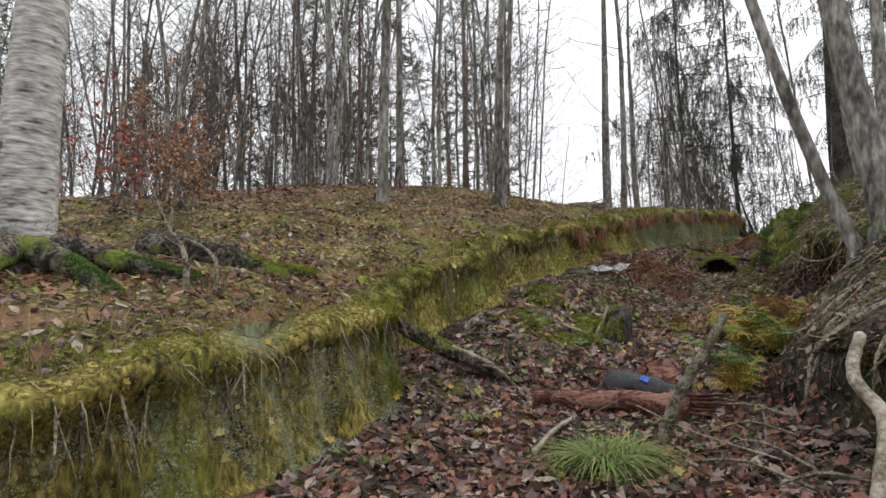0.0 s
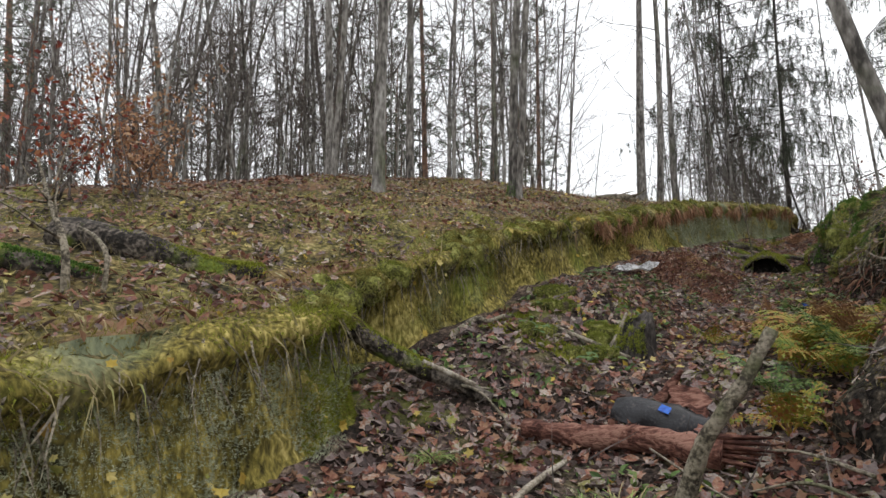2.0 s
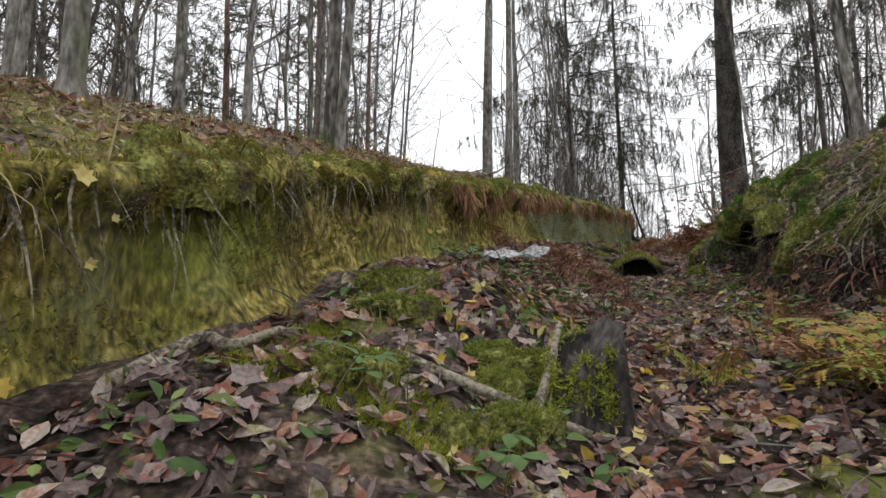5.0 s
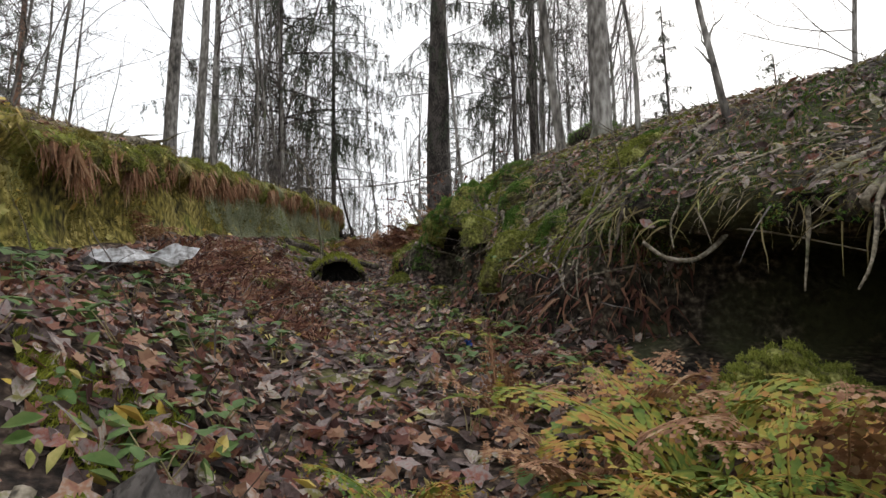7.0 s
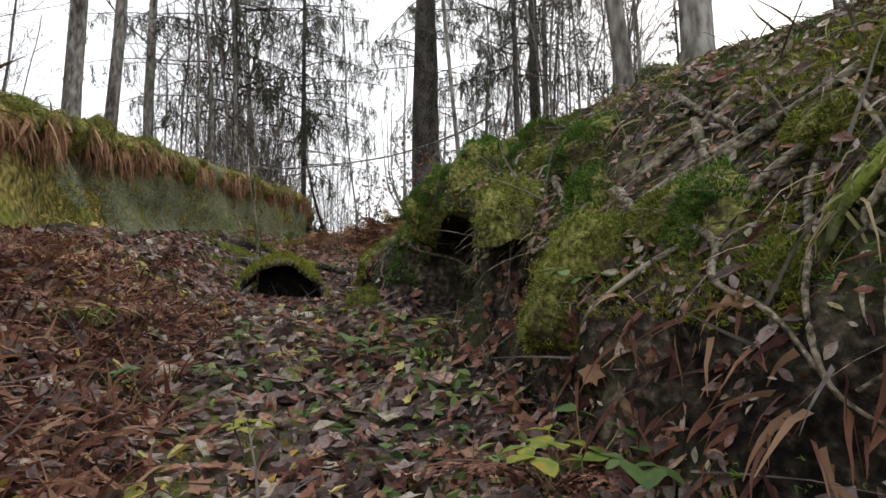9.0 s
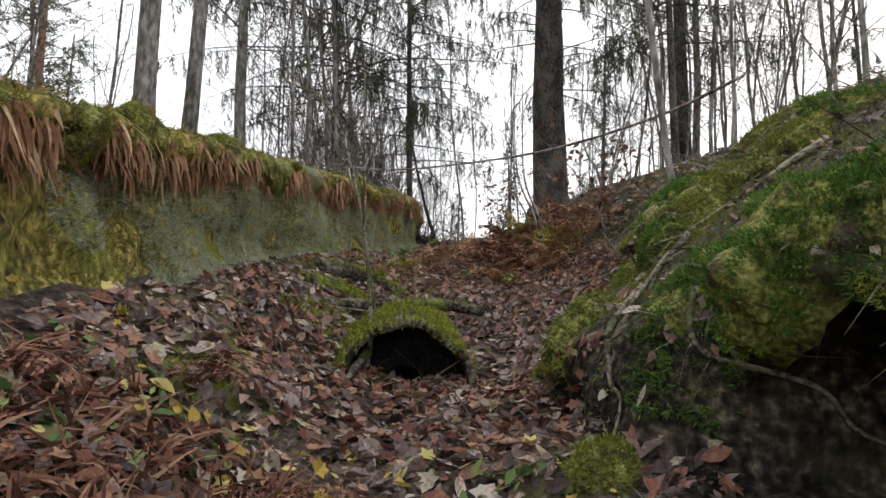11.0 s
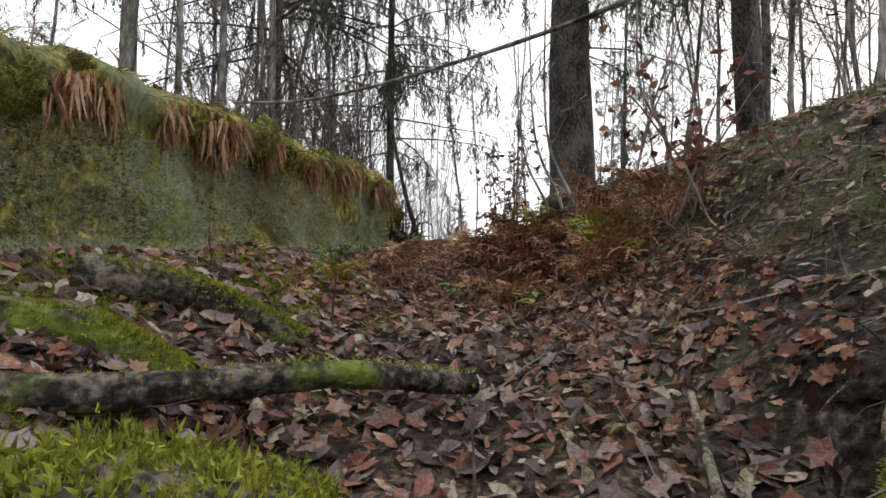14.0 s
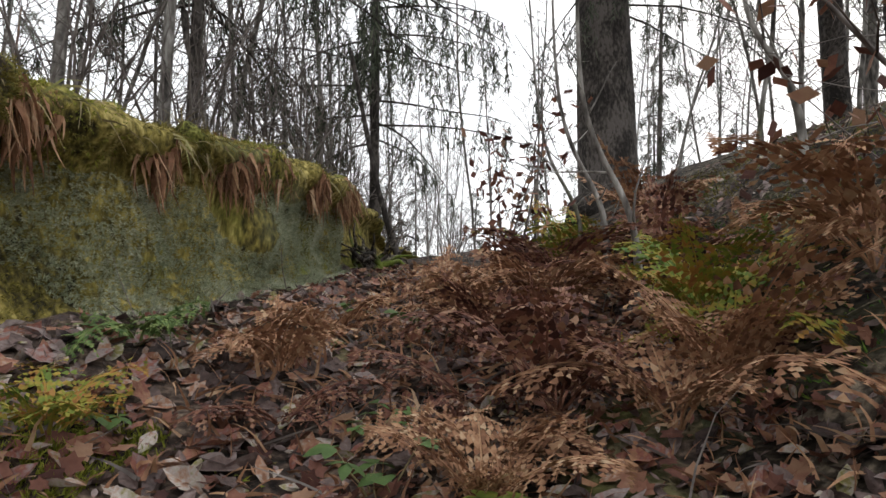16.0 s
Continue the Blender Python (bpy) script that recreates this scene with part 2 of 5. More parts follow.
# ---- the ground: a trench between two banks, drawn along its left wall ----
LINE = np.array([(-3.2, -1), (-1.9, 3.0), (-0.5, 6.45), (0.1, 8.45), (1.82, 11.16), (4.6, 15.2), (7.3, 19.5), (9.5, 21.5), (11.7, 23.5), (14, 27), (20, 36)], float)
knots = np.concatenate([[0], np.cumsum(np.hypot(*np.diff(LINE, axis=0).T))])
fine_s = np.arange(0, knots[-1], 0.1)
fine_xy = np.stack([np.interp(fine_s, knots, LINE[:, k]) for k in (0, 1)], 1)
kern = np.exp(-0.5 * (np.arange(-18, 19) / 7.0) ** 2)
kern /= kern.sum()
pad = np.concatenate([fine_xy[0] + (fine_xy[0] - fine_xy[18:0:-1]), fine_xy, fine_xy[-1] + (fine_xy[-1] - fine_xy[-2:-20:-1])])
fine_xy = np.stack([np.convolve(pad[:, k], kern, "valid") for k in (0, 1)], 1)
fine_d = np.gradient(fine_xy, axis=0)
fine_d /= np.hypot(*fine_d.T)[:, None]
FAR_SIDE = np.array((0.84, -0.54))


def steps(*pairs):
    a = np.array(pairs, float)
    return lambda s: np.interp(s, a[:, 0], a[:, 1])


wall_foot = steps((-60, -2.5), (0, -0.75), (4, -0.35), (7.9, 0.08), (9, 0.5), (10.2, 0.92), (13.2, 1.68), (18, 2.5), (24, 3.33), (26.3, 3.55), (29, 3.9), (33, 4.45), (40, 5.0), (80, 3), (200, -4))
wall_lip = steps((-60, -2), (0, 0.35), (4, 0.75), (6, 0.97), (8, 1.2), (10, 1.8), (11.6, 2.3), (13.2, 2.62), (14.2, 2.8), (18, 3.55), (23.3, 4.56), (26.3, 4.83), (28.5, 5.05), (31.5, 5.25), (34, 4.9), (36, 5.0), (40, 5.2), (80, 3.2), (200, -4))
bed = steps((-60, -2.5), (0, -0.65), (4, -0.45), (7.3, -0.13), (8.5, 0.03), (10, 0.4), (11.4, 0.62), (12.0, 0.75), (14.6, 1.14), (16.6, 1.42), (19, 1.93), (22, 2.12), (24.5, 2.62), (26, 3.05), (29, 3.8), (33, 4.6), (40, 5.4), (80, 3.2), (200, -4))
right_foot = steps((-60, 5), (0, 4.4), (5, 3.9), (7.4, 3.5), (10, 4.1), (12, 4.4), (13.1, 4.45), (14.1, 3.75), (15.4, 3.35), (17, 3.0), (19, 3.05), (20.2, 3.0), (21, 3.15), (21.6, 3.45), (22.4, 3.85), (23.2, 3.7), (26, 3.25), (30, 3.0), (40, 3.2), (200, 5))
bank_rise = steps((-60, 0.5), (0, 0.75), (5, 0.9), (9, 1.0), (11.3, 1.14), (13.5, 1.12), (15.5, 1.08), (18, 1.08), (23, 0.98), (28, 0.9), (33, 0.8), (40, 0.7), (80, 0.4))
mound = steps((-60, 0.3), (0, 0.7), (6, 1.2), (9, 1.55), (13, 1.75), (17, 1.7), (20, 1.1), (23, 0.45), (26, 0.2), (32, 0.1), (60, 0.1))


foot_inset = steps((13.0, 0), (14.0, 0.4), (15.4, 0.6), (17, 0.55), (17.9, 0.35), (18.7, 0), (40, 0))


def bump_at(s, c, w):
    return np.exp(-((s - c) / w) ** 2)


def axis_point(s):
    i = np.clip(s / 0.1, 0, len(fine_s) - 1.001)
    k = i.astype(int)
    t = (i - k)[..., None]
    p = fine_xy[k] * (1 - t) + fine_xy[k + 1] * t
    d = fine_d[k]
    over = (s - np.clip(s, 0, fine_s[-1]))[..., None]
    far = np.array((0.545, 0.838))
    return p + far * over, d


def lift(x, y, z, f, a, seed=0.0):
    return a * noise.noise(Vector((x * f + seed, y * f, z * f)))


def profile(s):
    """The cross-section at s: rows of (u, z, region), from far left to far right."""
    zw, zl, zb, ur, rise, mo = (float(g(s)) for g in (wall_foot, wall_lip, bed, right_foot, bank_rise, mound))
    recess = 0.75 * float(bump_at(s, 8.95, 0.62)) + 0.12 * float(bump_at(s, 12.0, 0.4)) + 0.18 * float(bump_at(s, 17.1, 0.35))
    inset = float(foot_inset(s))
    rows = []
    for d in (260, 160, 100, 70, 50, 38, 30, 24, 20, 17, 14.5, 12.5, 11, 9.6, 8.4, 7.4, 6.6, 5.9, 5.3, 4.8, 4.3, 3.9, 3.5, 3.15, 2.8, 2.5, 2.2, 1.95, 1.7, 1.48, 1.28, 1.1, 0.92, 0.76, 0.6, 0.46, 0.34, 0.24):
        up = mo * (1 - math.exp(-(d / 3.6) ** 1.5))
        fall = max(0.0, d - 7.0)
        rows.append((-d - recess * math.exp(-d), zl + up - 2.6 * (1 - math.exp(-(fall / 9.0) ** 1.6)) - 0.012 * fall, 0))
    h = zl - zw
    for k, (o, f) in enumerate(((-0.12, 1.0), (-0.02, 0.97), (0.05, 0.92), (0.06, 0.86), (0.0, 0.8), (-0.07, 0.73), (-0.1, 0.66), (-0.1, 0.58), (-0.08, 0.5), (-0.07, 0.42), (-0.05, 0.34), (-0.03, 0.26), (0.0, 0.18), (0.03, 0.1), (0.09, 0.03))):
        rows.append((o - recess, zw + h * f, 1))
    cols = 30
    for k in range(1, cols):
        t = k / cols
        u = 0.1 + (ur + inset - 0.1) * t
        w = max(0.0, 1 - t * 1.75)
        hump = 0.16 * float(bump_at(s, 12.4, 0.9)) * math.exp(-((u - 1.0) / 0.8) ** 2)
        rows.append((u - recess * (1 - t), zb + (zw - zb) * w * w * (3 - 2 * w) + hump + 0.1 * max(0, t - 0.8) * 5 * rise, 2))
    gentle = float(bump_at(s, 25.2, 2.6))
    cave = 1.2 * math.exp(-((s - 13.3) / 1.2) ** 4) + 0.9 * float(bump_at(s, 18.35, 0.38)) + 0.5 * float(bump_at(s, 7.2, 0.8)) + 0.35 * float(bump_at(s, 21.2, 0.5))
    for o, z in ((0, 0.1), (0.04, 0.2), (0.07, 0.3), (0.1, 0.4), (0.14, 0.5), (0.2, 0.62), (0.29, 0.72), (0.38, 0.8), (0.5, 0.9), (0.62, 1.0), (0.76, 1.12), (0.9, 1.24), (1.05, 1.36), (1.2, 1.47), (1.4, 1.6), (1.6, 1.72), (1.85, 1.85), (2.1, 1.96), (2.4, 2.08), (2.8, 2.22), (3.3, 2.38), (3.9, 2.52), (4.6, 2.65), (5.6, 2.75), (7, 2.7), (9, 2.4), (12, 1.9), (16, 1.2), (22, 0.5), (30, -0.3), (42, -1), (60, -1.5), (100, -2), (160, -3), (260, -5)):
        hole = 1.9 * cave * min(1.0, max(0.0, (z - 0.08) / 0.1)) * min(1.0, max(0.0, (0.98 - z) / 0.22))
        over = -0.42 * min(cave, 1) * math.exp(-((z - 1.15) / 0.22) ** 2)
        back = 1 - min(1.0, max(0.0, (z - 0.05) / 1.9))
        rows.append((ur + o + inset * back * back * (3 - 2 * back) + gentle * 1.1 * min(z, 0.8) + hole + over, zb + z * rise * (1 + 0.22 * float(bump_at(s, 21.2, 1.0)) * min(1.0, z)), 3))
    return rows


s_rows = np.concatenate([np.array((-220, -140, -90, -60, -40, -28, -20, -14, -10, -7, -5, -3.5, -2.4, -1.5, -0.8)), np.arange(-0.3, 33, 0.11), np.arange(33.2, 42, 0.3), np.array((43, 44.5, 46.5, 49, 52, 56, 62, 70, 80, 95, 115, 150, 200, 280))])
verts, regions = [], []
for s in s_rows:
    p, d = axis_point(np.array([s]))
    p, d = p[0], d[0]
    side = np.array((d[1], -d[0]))
    for u, z, reg in profile(float(s)):
        t = min(1.0, max(0.0, (abs(u) - 5.5) / 12))
        n2 = side * (1 - t) + FAR_SIDE * t
        n2 /= np.hypot(*n2)
        x, y = p + n2 * u
        near = 1.0 if abs(u) < 14 and -6 < s < 46 else 0.0
        if near:
            if reg == 1:
                push = lift(x, y, z, 1.1, 0.15) + lift(x, y, z * 0.7, 3.2, 0.12, 9) + lift(x, y, z, 8, 0.05, 5)
                x, y = x + side[0] * push, y + side[1] * push
                z += lift(x, y, 0, 1.4, 0.1, 3) + lift(x, y, 0, 4, 0.06, 6)
            elif reg == 3 and abs(u) < 9:
                push = lift(x, y, z, 0.9, 0.24, 2) + lift(x, y, z, 2.6, 0.18, 9) + lift(x, y, z, 6, 0.1, 5)
                x, y, z = x + side[0] * push, y + side[1] * push, z + 0.5 * push + lift(x, y, z, 9, 0.03)
            else:
                z += lift(x, y, 0, 0.6, 0.10, 4) + lift(x, y, 0, 2.2, 0.06, 8) + lift(x, y, 0, 7, 0.025, 1)
        else:
            z += lift(x, y, 0, 0.06, 0.6)
        verts.append((x, y, z))
        regions.append(reg)
cols = len(profile(0.0))
faces = [(i * cols + k, i * cols + k + 1, (i + 1) * cols + k + 1, (i + 1) * cols + k) for i in range(len(s_rows) - 1) for k in range(cols - 1)]
ground_mesh = bpy.data.meshes.new("ground")
ground_mesh.from_pydata(verts, [], faces)
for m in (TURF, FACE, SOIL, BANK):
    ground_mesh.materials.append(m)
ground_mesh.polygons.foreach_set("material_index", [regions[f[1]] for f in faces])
ground_mesh.polygons.foreach_set("use_smooth", [True] * len(faces))
ground_mesh.update()
ground = tagged(new("ground", ground_mesh), "forest floor with a sunken leafy trench between mossy earth banks", "ground", kind="structure")
GRID = np.array(verts).reshape(len(s_rows), cols, 3)
from mathutils.bvhtree import BVHTree
BVH = BVHTree.FromPolygons(verts, faces)


def top(x, y):
    hit = BVH.ray_cast(Vector((x, y, 40)), Vector((0, 0, -1)))
    return (hit[0].z, hit[1]) if hit[0] else (0.0, Vector((0, 0, 1)))


def ground_z(x, y):
    return top(x, y)[0]


COLUMN_U = np.array([r[0] for r in profile(26.0)])
REGION = np.array([r[2] for r in profile(0.0)])


def surface(s, k):
    """A place on the sheet at s, k columns in, and the sheet's normal and downhill run there."""
    i = np.clip(np.interp(s, s_rows, np.arange(len(s_rows))), 0, len(s_rows) - 1.001)
    k = min(max(k, 0.0), cols - 1.001)
    i0, k0 = int(i), int(k)
    a, b = i - i0, k - k0
    q = GRID[i0:i0 + 2, k0:k0 + 2]
    p = (q[0, 0] * (1 - a) + q[1, 0] * a) * (1 - b) + (q[0, 1] * (1 - a) + q[1, 1] * a) * b
    along, across = q[1, 0] - q[0, 0], q[0, 1] - q[0, 0]
    n = np.cross(across, along)
    n = n / (np.linalg.norm(n) + 1e-9)
    return Vector(p), Vector(n), Vector(across / (np.linalg.norm(across) + 1e-9))


# ---- trees ----
def bent(p, d, length, n, wander, droop, r):
    """Points of a branch from p along d, wandering and drooping (minus: rising)."""
    pts, d = [Vector(p)], Vector(d).normalized()
    for _ in range(n):
        d = (d + Vector(r.normal(0, wander, 3)) + Vector((0, 0, -droop))).normalized()
        pts.append(pts[-1] + d * (length / n))
    return pts


def taper(r0, r1, n):
    return [r0 + (r1 - r0) * (i / (n - 1)) ** 0.8 for i in range(n)]


def needles(bag, p, q, count, size, r, hang=0.0):
    p, q = Vector(p), Vector(q)
    for _ in range(count):
        c = p.lerp(q, r.random()) + Vector(r.normal(0, size * 0.25, 3))
        d = Vector(r.normal(0, 1, 3)).normalized() * size + Vector((0, 0, -hang * size))
        w = Vector(r.normal(0, 1, 3)).normalized() * size * 0.14
        bag.poly((c - w, c + w, c + d), ((0, 1, 2),))


def trunk_points(height, lean, wander, r, n=12):
    pts, x, y = [Vector((0, 0, -0.35)), Vector((0, 0, -0.02)), Vector((0, 0, 0.16))], 0.0, 0.0
    dx, dy = lean
    for i in range(1, n + 1):
        dx, dy = dx * 0.96 + r.normal(0, wander), dy * 0.96 + r.normal(0, wander)
        x, y = x + dx * height / n, y + dy * height / n
        pts.append(Vector((x, y, height * i / n)))
    return pts


def flare(radius, top_radius, n):
    return [radius * 1.5, radius * 1.3, radius * 1.08] + [radius * 0.97 + (top_radius - radius) * (i / (n - 3)) for i in range(0, n - 3)]


def at_height(pts, z):
    for a, b in zip(pts, pts[1:]):
        if a.z <= z <= b.z:
            return a.lerp(b, (z - a.z) / (b.z - a.z))
    return pts[-1]


def bare_tree(name, label, seed, height=14, radius=0.14, lean=(0, 0), wander=0.02, low=0.3, limbs=16, bark=BARK, sides=8, group="bare trees of the wood", stems=1, twigs=4, mossy=False):
    r = np.random.default_rng(seed)
    tree = thing(name, label, "tree", group=group)
    crown = Bag()
    for k in range(stems):
        tb = Bag()
        pts = trunk_points(height * (1 - 0.15 * k), (lean[0] + 0.09 * k, lean[1] - 0.07 * k), wander, r)
        if k:
            pts = [p + Vector((radius * 1.2, -radius, 0)) for p in pts]
        tb.tube(pts, flare(radius * (1 - 0.25 * k), 0.02, len(pts)), sides, rough=0.12)
        part("trunk", tb, bark, tree)
        for i in range(limbs // stems):
            z = height * (low + (0.97 - low) * (i + r.random()) / (limbs // stems))
            z = min(z, pts[-1].z * 0.98)
            p, a = at_height(pts, z), r.random() * 6.283
            up = r.uniform(0.35, 1.3)
            size = (1.05 - z / height) * height * r.uniform(0.2, 0.36) + 0.5
            branch = bent(p, (math.cos(a), math.sin(a), up), size, 5, 0.13, -0.06, r)
            rb = max(0.008, radius * 0.3 * (1.1 - z / height))
            crown.tube(branch, taper(rb, 0.005, 6), 4, cap=False)
            for j in range(twigs):
                q = branch[1 + j % 5].lerp(branch[min(5, 2 + j % 5)], r.random())
                tw = bent(q, Vector(r.normal(0, 1, 3)) + Vector((math.cos(a), math.sin(a), 0.7)), size * r.uniform(0.25, 0.5), 3, 0.2, -0.05, r)
                crown.tube(tw, taper(rb * 0.4 + 0.003, 0.003, 4), 3, cap=False)
    part("crown", crown, TWIG, tree, "bare autumn twigs")
    if mossy:
        mb = Bag()
        for _ in range(420):
            a, z = r.random() * 6.283, abs(r.normal(0, 0.16))
            rad = radius * (1.05 + 0.55 * math.exp(-z * 5))
            c = Vector((math.cos(a) * rad, math.sin(a) * rad, z))
            needles(mb, c, c, 2, 0.04, r)
        part("moss_cuff", mb, DARKMOSS, tree, "green moss round the foot")
    return tree


def pine(seed, height=19, radius=0.2):
    r = np.random.default_rng(seed)
    tree = thing("pine_tree", "tall pine with reddish bark and thin dark needles", "tree", group="pines of the wood")
    pts, tb, lb, nb = trunk_points(height, (0, 0), 0.012, r), Bag(), Bag(), Bag()
    tb.tube(pts, flare(radius, 0.04, len(pts)), 8, rough=0.1)
    for i in range(44):
        z = height * (0.2 + 0.78 * (i + r.random()) / 44)
        p, a = at_height(pts, z), r.random() * 6.283
        size = r.uniform(1.1, 2.9) * (1.15 - 0.7 * z / height)
        br = bent(p, (math.cos(a), math.sin(a), r.uniform(-0.1, 0.5)), size, 4, 0.16, 0.02, r)
        lb.tube(br, taper(0.035, 0.008, 5), 4, cap=False)
        if z > height * 0.24:
            for j in range(7):
                q = br[1 + j % 4] + Vector(r.normal(0, 0.22, 3))
                lb.tube([br[1 + j % 4], q], [0.008, 0.004], 3, cap=False)
                needles(nb, q, q + Vector(r.normal(0, 0.22, 3)), 20, 0.2, r)
    part("trunk", tb, PINEBARK, tree)
    part("bough", lb, DARKBARK, tree)
    part("crown", nb, PINENEEDLE, tree, "sparse dark green needle tufts", smooth=False)
    return tree


def spruce(seed, height=20, radius=0.3, reach=3.2, low=0.12, density=1.0, label="dark spruce with drooping needle twigs", grp="spruces of the wood"):
    r = np.random.default_rng(seed)
    tree = thing("spruce_tree", label, "tree", group=grp)
    pts, tb, lb, nb = trunk_points(height, (-0.03, 0), 0.008, r), Bag(), Bag(), Bag()
    tb.tube(pts, flare(radius, 0.03, len(pts)), 12, rough=0.14)
    n = int(62 * density)
    for i in range(n):
        z = height * (low + (0.98 - low) * (i + r.random()) / n)
        p, a = at_height(pts, z), r.random() * 6.283
        size = reach * (1.08 - z / height) * r.uniform(0.6, 1.1) + 0.3
        br = bent(p, (math.cos(a), math.sin(a), 0.12), size, 6, 0.07, 0.07, r)
        lb.tube(br, taper(0.03, 0.008, 7), 3, cap=False)
        for j in range(int(20 * size / reach) + 6):
            k = 1 + int(r.random() * 5.4)
            q = br[k].lerp(br[min(6, k + 1)], r.random())
            drop = r.uniform(0.2, 0.9) * min(1.0, size / 2)
            e = q + Vector((r.normal(0, 0.13), r.normal(0, 0.13), -drop))
            lb.tube([q, e], [0.006, 0.003], 3, cap=False)
            needles(nb, q, e, int(8 + 24 * drop), 0.095, r, 1.2)
    part("trunk", tb, DARKBARK, tree)
    part("bough", lb, DARKBARK, tree)
    part("crown", nb, NEEDLE, tree, "dark hanging needle twigs", smooth=False)
    return tree


def stand(tree, x, y, scale=1.0, turn=0.0, sink=0.0):
    tree.matrix_world = Matrix.Translation((x, y, ground_z(x, y) - sink)) @ Matrix.Rotation(turn, 4, "Z") @ Matrix.Scale(scale, 4)
    return tree


def again(tree, x, y, scale, turn, tilt=0.0):
    c = copy_thing(tree, Matrix.Identity(4))
    c.matrix_basis = Matrix.Translation((x, y, ground_z(x, y) - 0.05)) @ Matrix.Rotation(turn, 4, "Z") @ Matrix.Rotation(tilt, 4, "X") @ Matrix.Scale(scale, 4)
    return c


# the trees that stand close to the trench
stand(bare_tree("birch_tree", "old white birch with peeling rough bark and mossy foot", 11, 16, 0.27, (-0.02, 0.02), 0.012, 0.45, 12, BIRCH, 14, group="", mossy=True), -4.15, 5.75)
stand(bare_tree("aspen_tree", "slender smooth grey aspen on the mossy mound", 12, 15, 0.115, (0.0, 0), 0.008, 0.5, 12, sides=10, group="trees on the mound"), -1.24, 11.95)
stand(bare_tree("alder_tree", "two-stemmed grey tree with a mossy foot", 13, 14, 0.1, (-0.02, 0), 0.012, 0.4, 14, stems=2, mossy=True, group="trees on the mound"), 1.35, 14.2)
stand(bare_tree("alder_tree", "twin grey trunks on the mound", 14, 14, 0.095, (-0.02, 0), 0.012, 0.4, 16, stems=2, group="trees on the mound"), -2.75, 14.1)
stand(bare_tree("aspen_tree", "straight grey trunk behind the mound's crest", 15, 15, 0.11, (0, 0), 0.01, 0.45, 12, group="trees on the mound"), -1.24, 16.6)
stand(bare_tree("aspen_tree", "straight dark grey trunk behind the mound", 16, 16, 0.16, (0, 0), 0.008, 0.5, 12, group="trees on the mound"), 6.3, 22.2)
stand(bare_tree("aspen_tree", "dark grey trunk beside another behind the wall", 17, 15, 0.12, (0.02, 0), 0.012, 0.4, 14, group="trees on the mound"), 6.95, 22.3)
stand(bare_tree("alder_tree", "leaning grey tree beyond the trench wall", 18, 13, 0.13, (-0.06, 0.02), 0.02, 0.2, 20, group="trees on the mound"), 8.6, 25.6)
stand(bare_tree("alder_tree", "stout grey trunk on top of the rooty bank", 19, 14, 0.135, (0.0, 0), 0.012, 0.35, 14, sides=10, group="trees on the bank"), 9.24, 11.95)
stand(bare_tree("alder_tree", "thin grey trunk forking near the rooty bank", 29, 12, 0.07, (-0.1, 0.05), 0.02, 0.25, 14, group="trees on the bank"), 9.0, 12.5)
stand(bare_tree("alder_tree", "smooth grey trunk with mossy foot on the bank", 20, 9, 0.035, (-0.1, 0.06), 0.014, 0.4, 14, sides=10, mossy=True, group="trees on the bank"), 10.3, 15.9)
stand(bare_tree("alder_tree", "big grey leaning trunk with moss on the bank", 21, 14, 0.17, (-0.1, 0.05), 0.014, 0.35, 14, sides=12, mossy=True, group="trees on the bank"), 5.35, 7.0)
stand(bare_tree("alder_tree", "slim grey trunk leaning over the trench", 22, 12, 0.085, (-0.25, 0.16), 0.014, 0.4, 12, group="trees on the bank"), 5.05, 7.15)
stand(spruce(31, 21, 0.54, 4.2, 0.17, 1.3, "big dark spruce trunk with drooping lower branches", "big spruces"), 17.96, 25.75)
stand(spruce(32, 20, 0.22, 3.6, 0.16, 0.9, "dark spruce behind the bank with hanging twigs", "big spruces"), 21.5, 23.5)
stand(spruce(33, 14, 0.07, 5.0, 0.16, 1.7, "tall spruce with long hanging dark twigs", "big spruces"), 10.9, 25.9)
stand(spruce(36, 16, 0.1, 4.2, 0.12, 1.4, "spruce with hanging twigs beyond the trench", "big spruces"), 14.6, 28.6)
stand(spruce(35, 15, 0.09, 4.2, 0.2, 1.0, "spruce leaning its dark twigs over the trench", "big spruces"), 17.5, 21.0)

# the wood round about
protos = [bare_tree("bare_tree", "bare grey tree in the wood", 40 + k, 13 + k, 0.07 + 0.02 * (k % 3), (0.02, -0.01), 0.028, 0.16, 26, twigs=11, sides=6) for k in range(4)]
thin = [bare_tree("sapling_tree", "thin bare sapling in the thicket", 60 + k, 7.5 + k, 0.035 + 0.006 * (k % 3), (0.02, 0.02), 0.045, 0.1, 24, twigs=5, sides=5, group="saplings of the thicket") for k in range(5)]
pines = [pine(70 + k, 18 + 2 * k, 0.15 + 0.02 * k) for k in range(3)]
firs = [spruce(80 + k, 11 + 3 * k, 0.14, 2.2, 0.05, 0.8) for k in range(2)]
r = np.random.default_rng(5)
placed = [(-4.15, 5.75), (-1.24, 11.95), (1.35, 14.2), (6.3, 22.2), (17.96, 25.75)]


def free(x, y, gap):
    i = np.hypot(fine_xy[:, 0] - x, fine_xy[:, 1] - y)
    k = int(np.argmin(i))
    side = (x - fine_xy[k, 0]) * fine_d[k, 1] - (y - fine_xy[k, 1]) * fine_d[k, 0]
    if -1.5 < side < 6.2 and i[k] < 8 and k < len(fine_s) - 2:
        return False
    if any((x - a) ** 2 + (y - b) ** 2 < gap * gap for a, b in placed):
        return False
    placed.append((x, y))
    return True


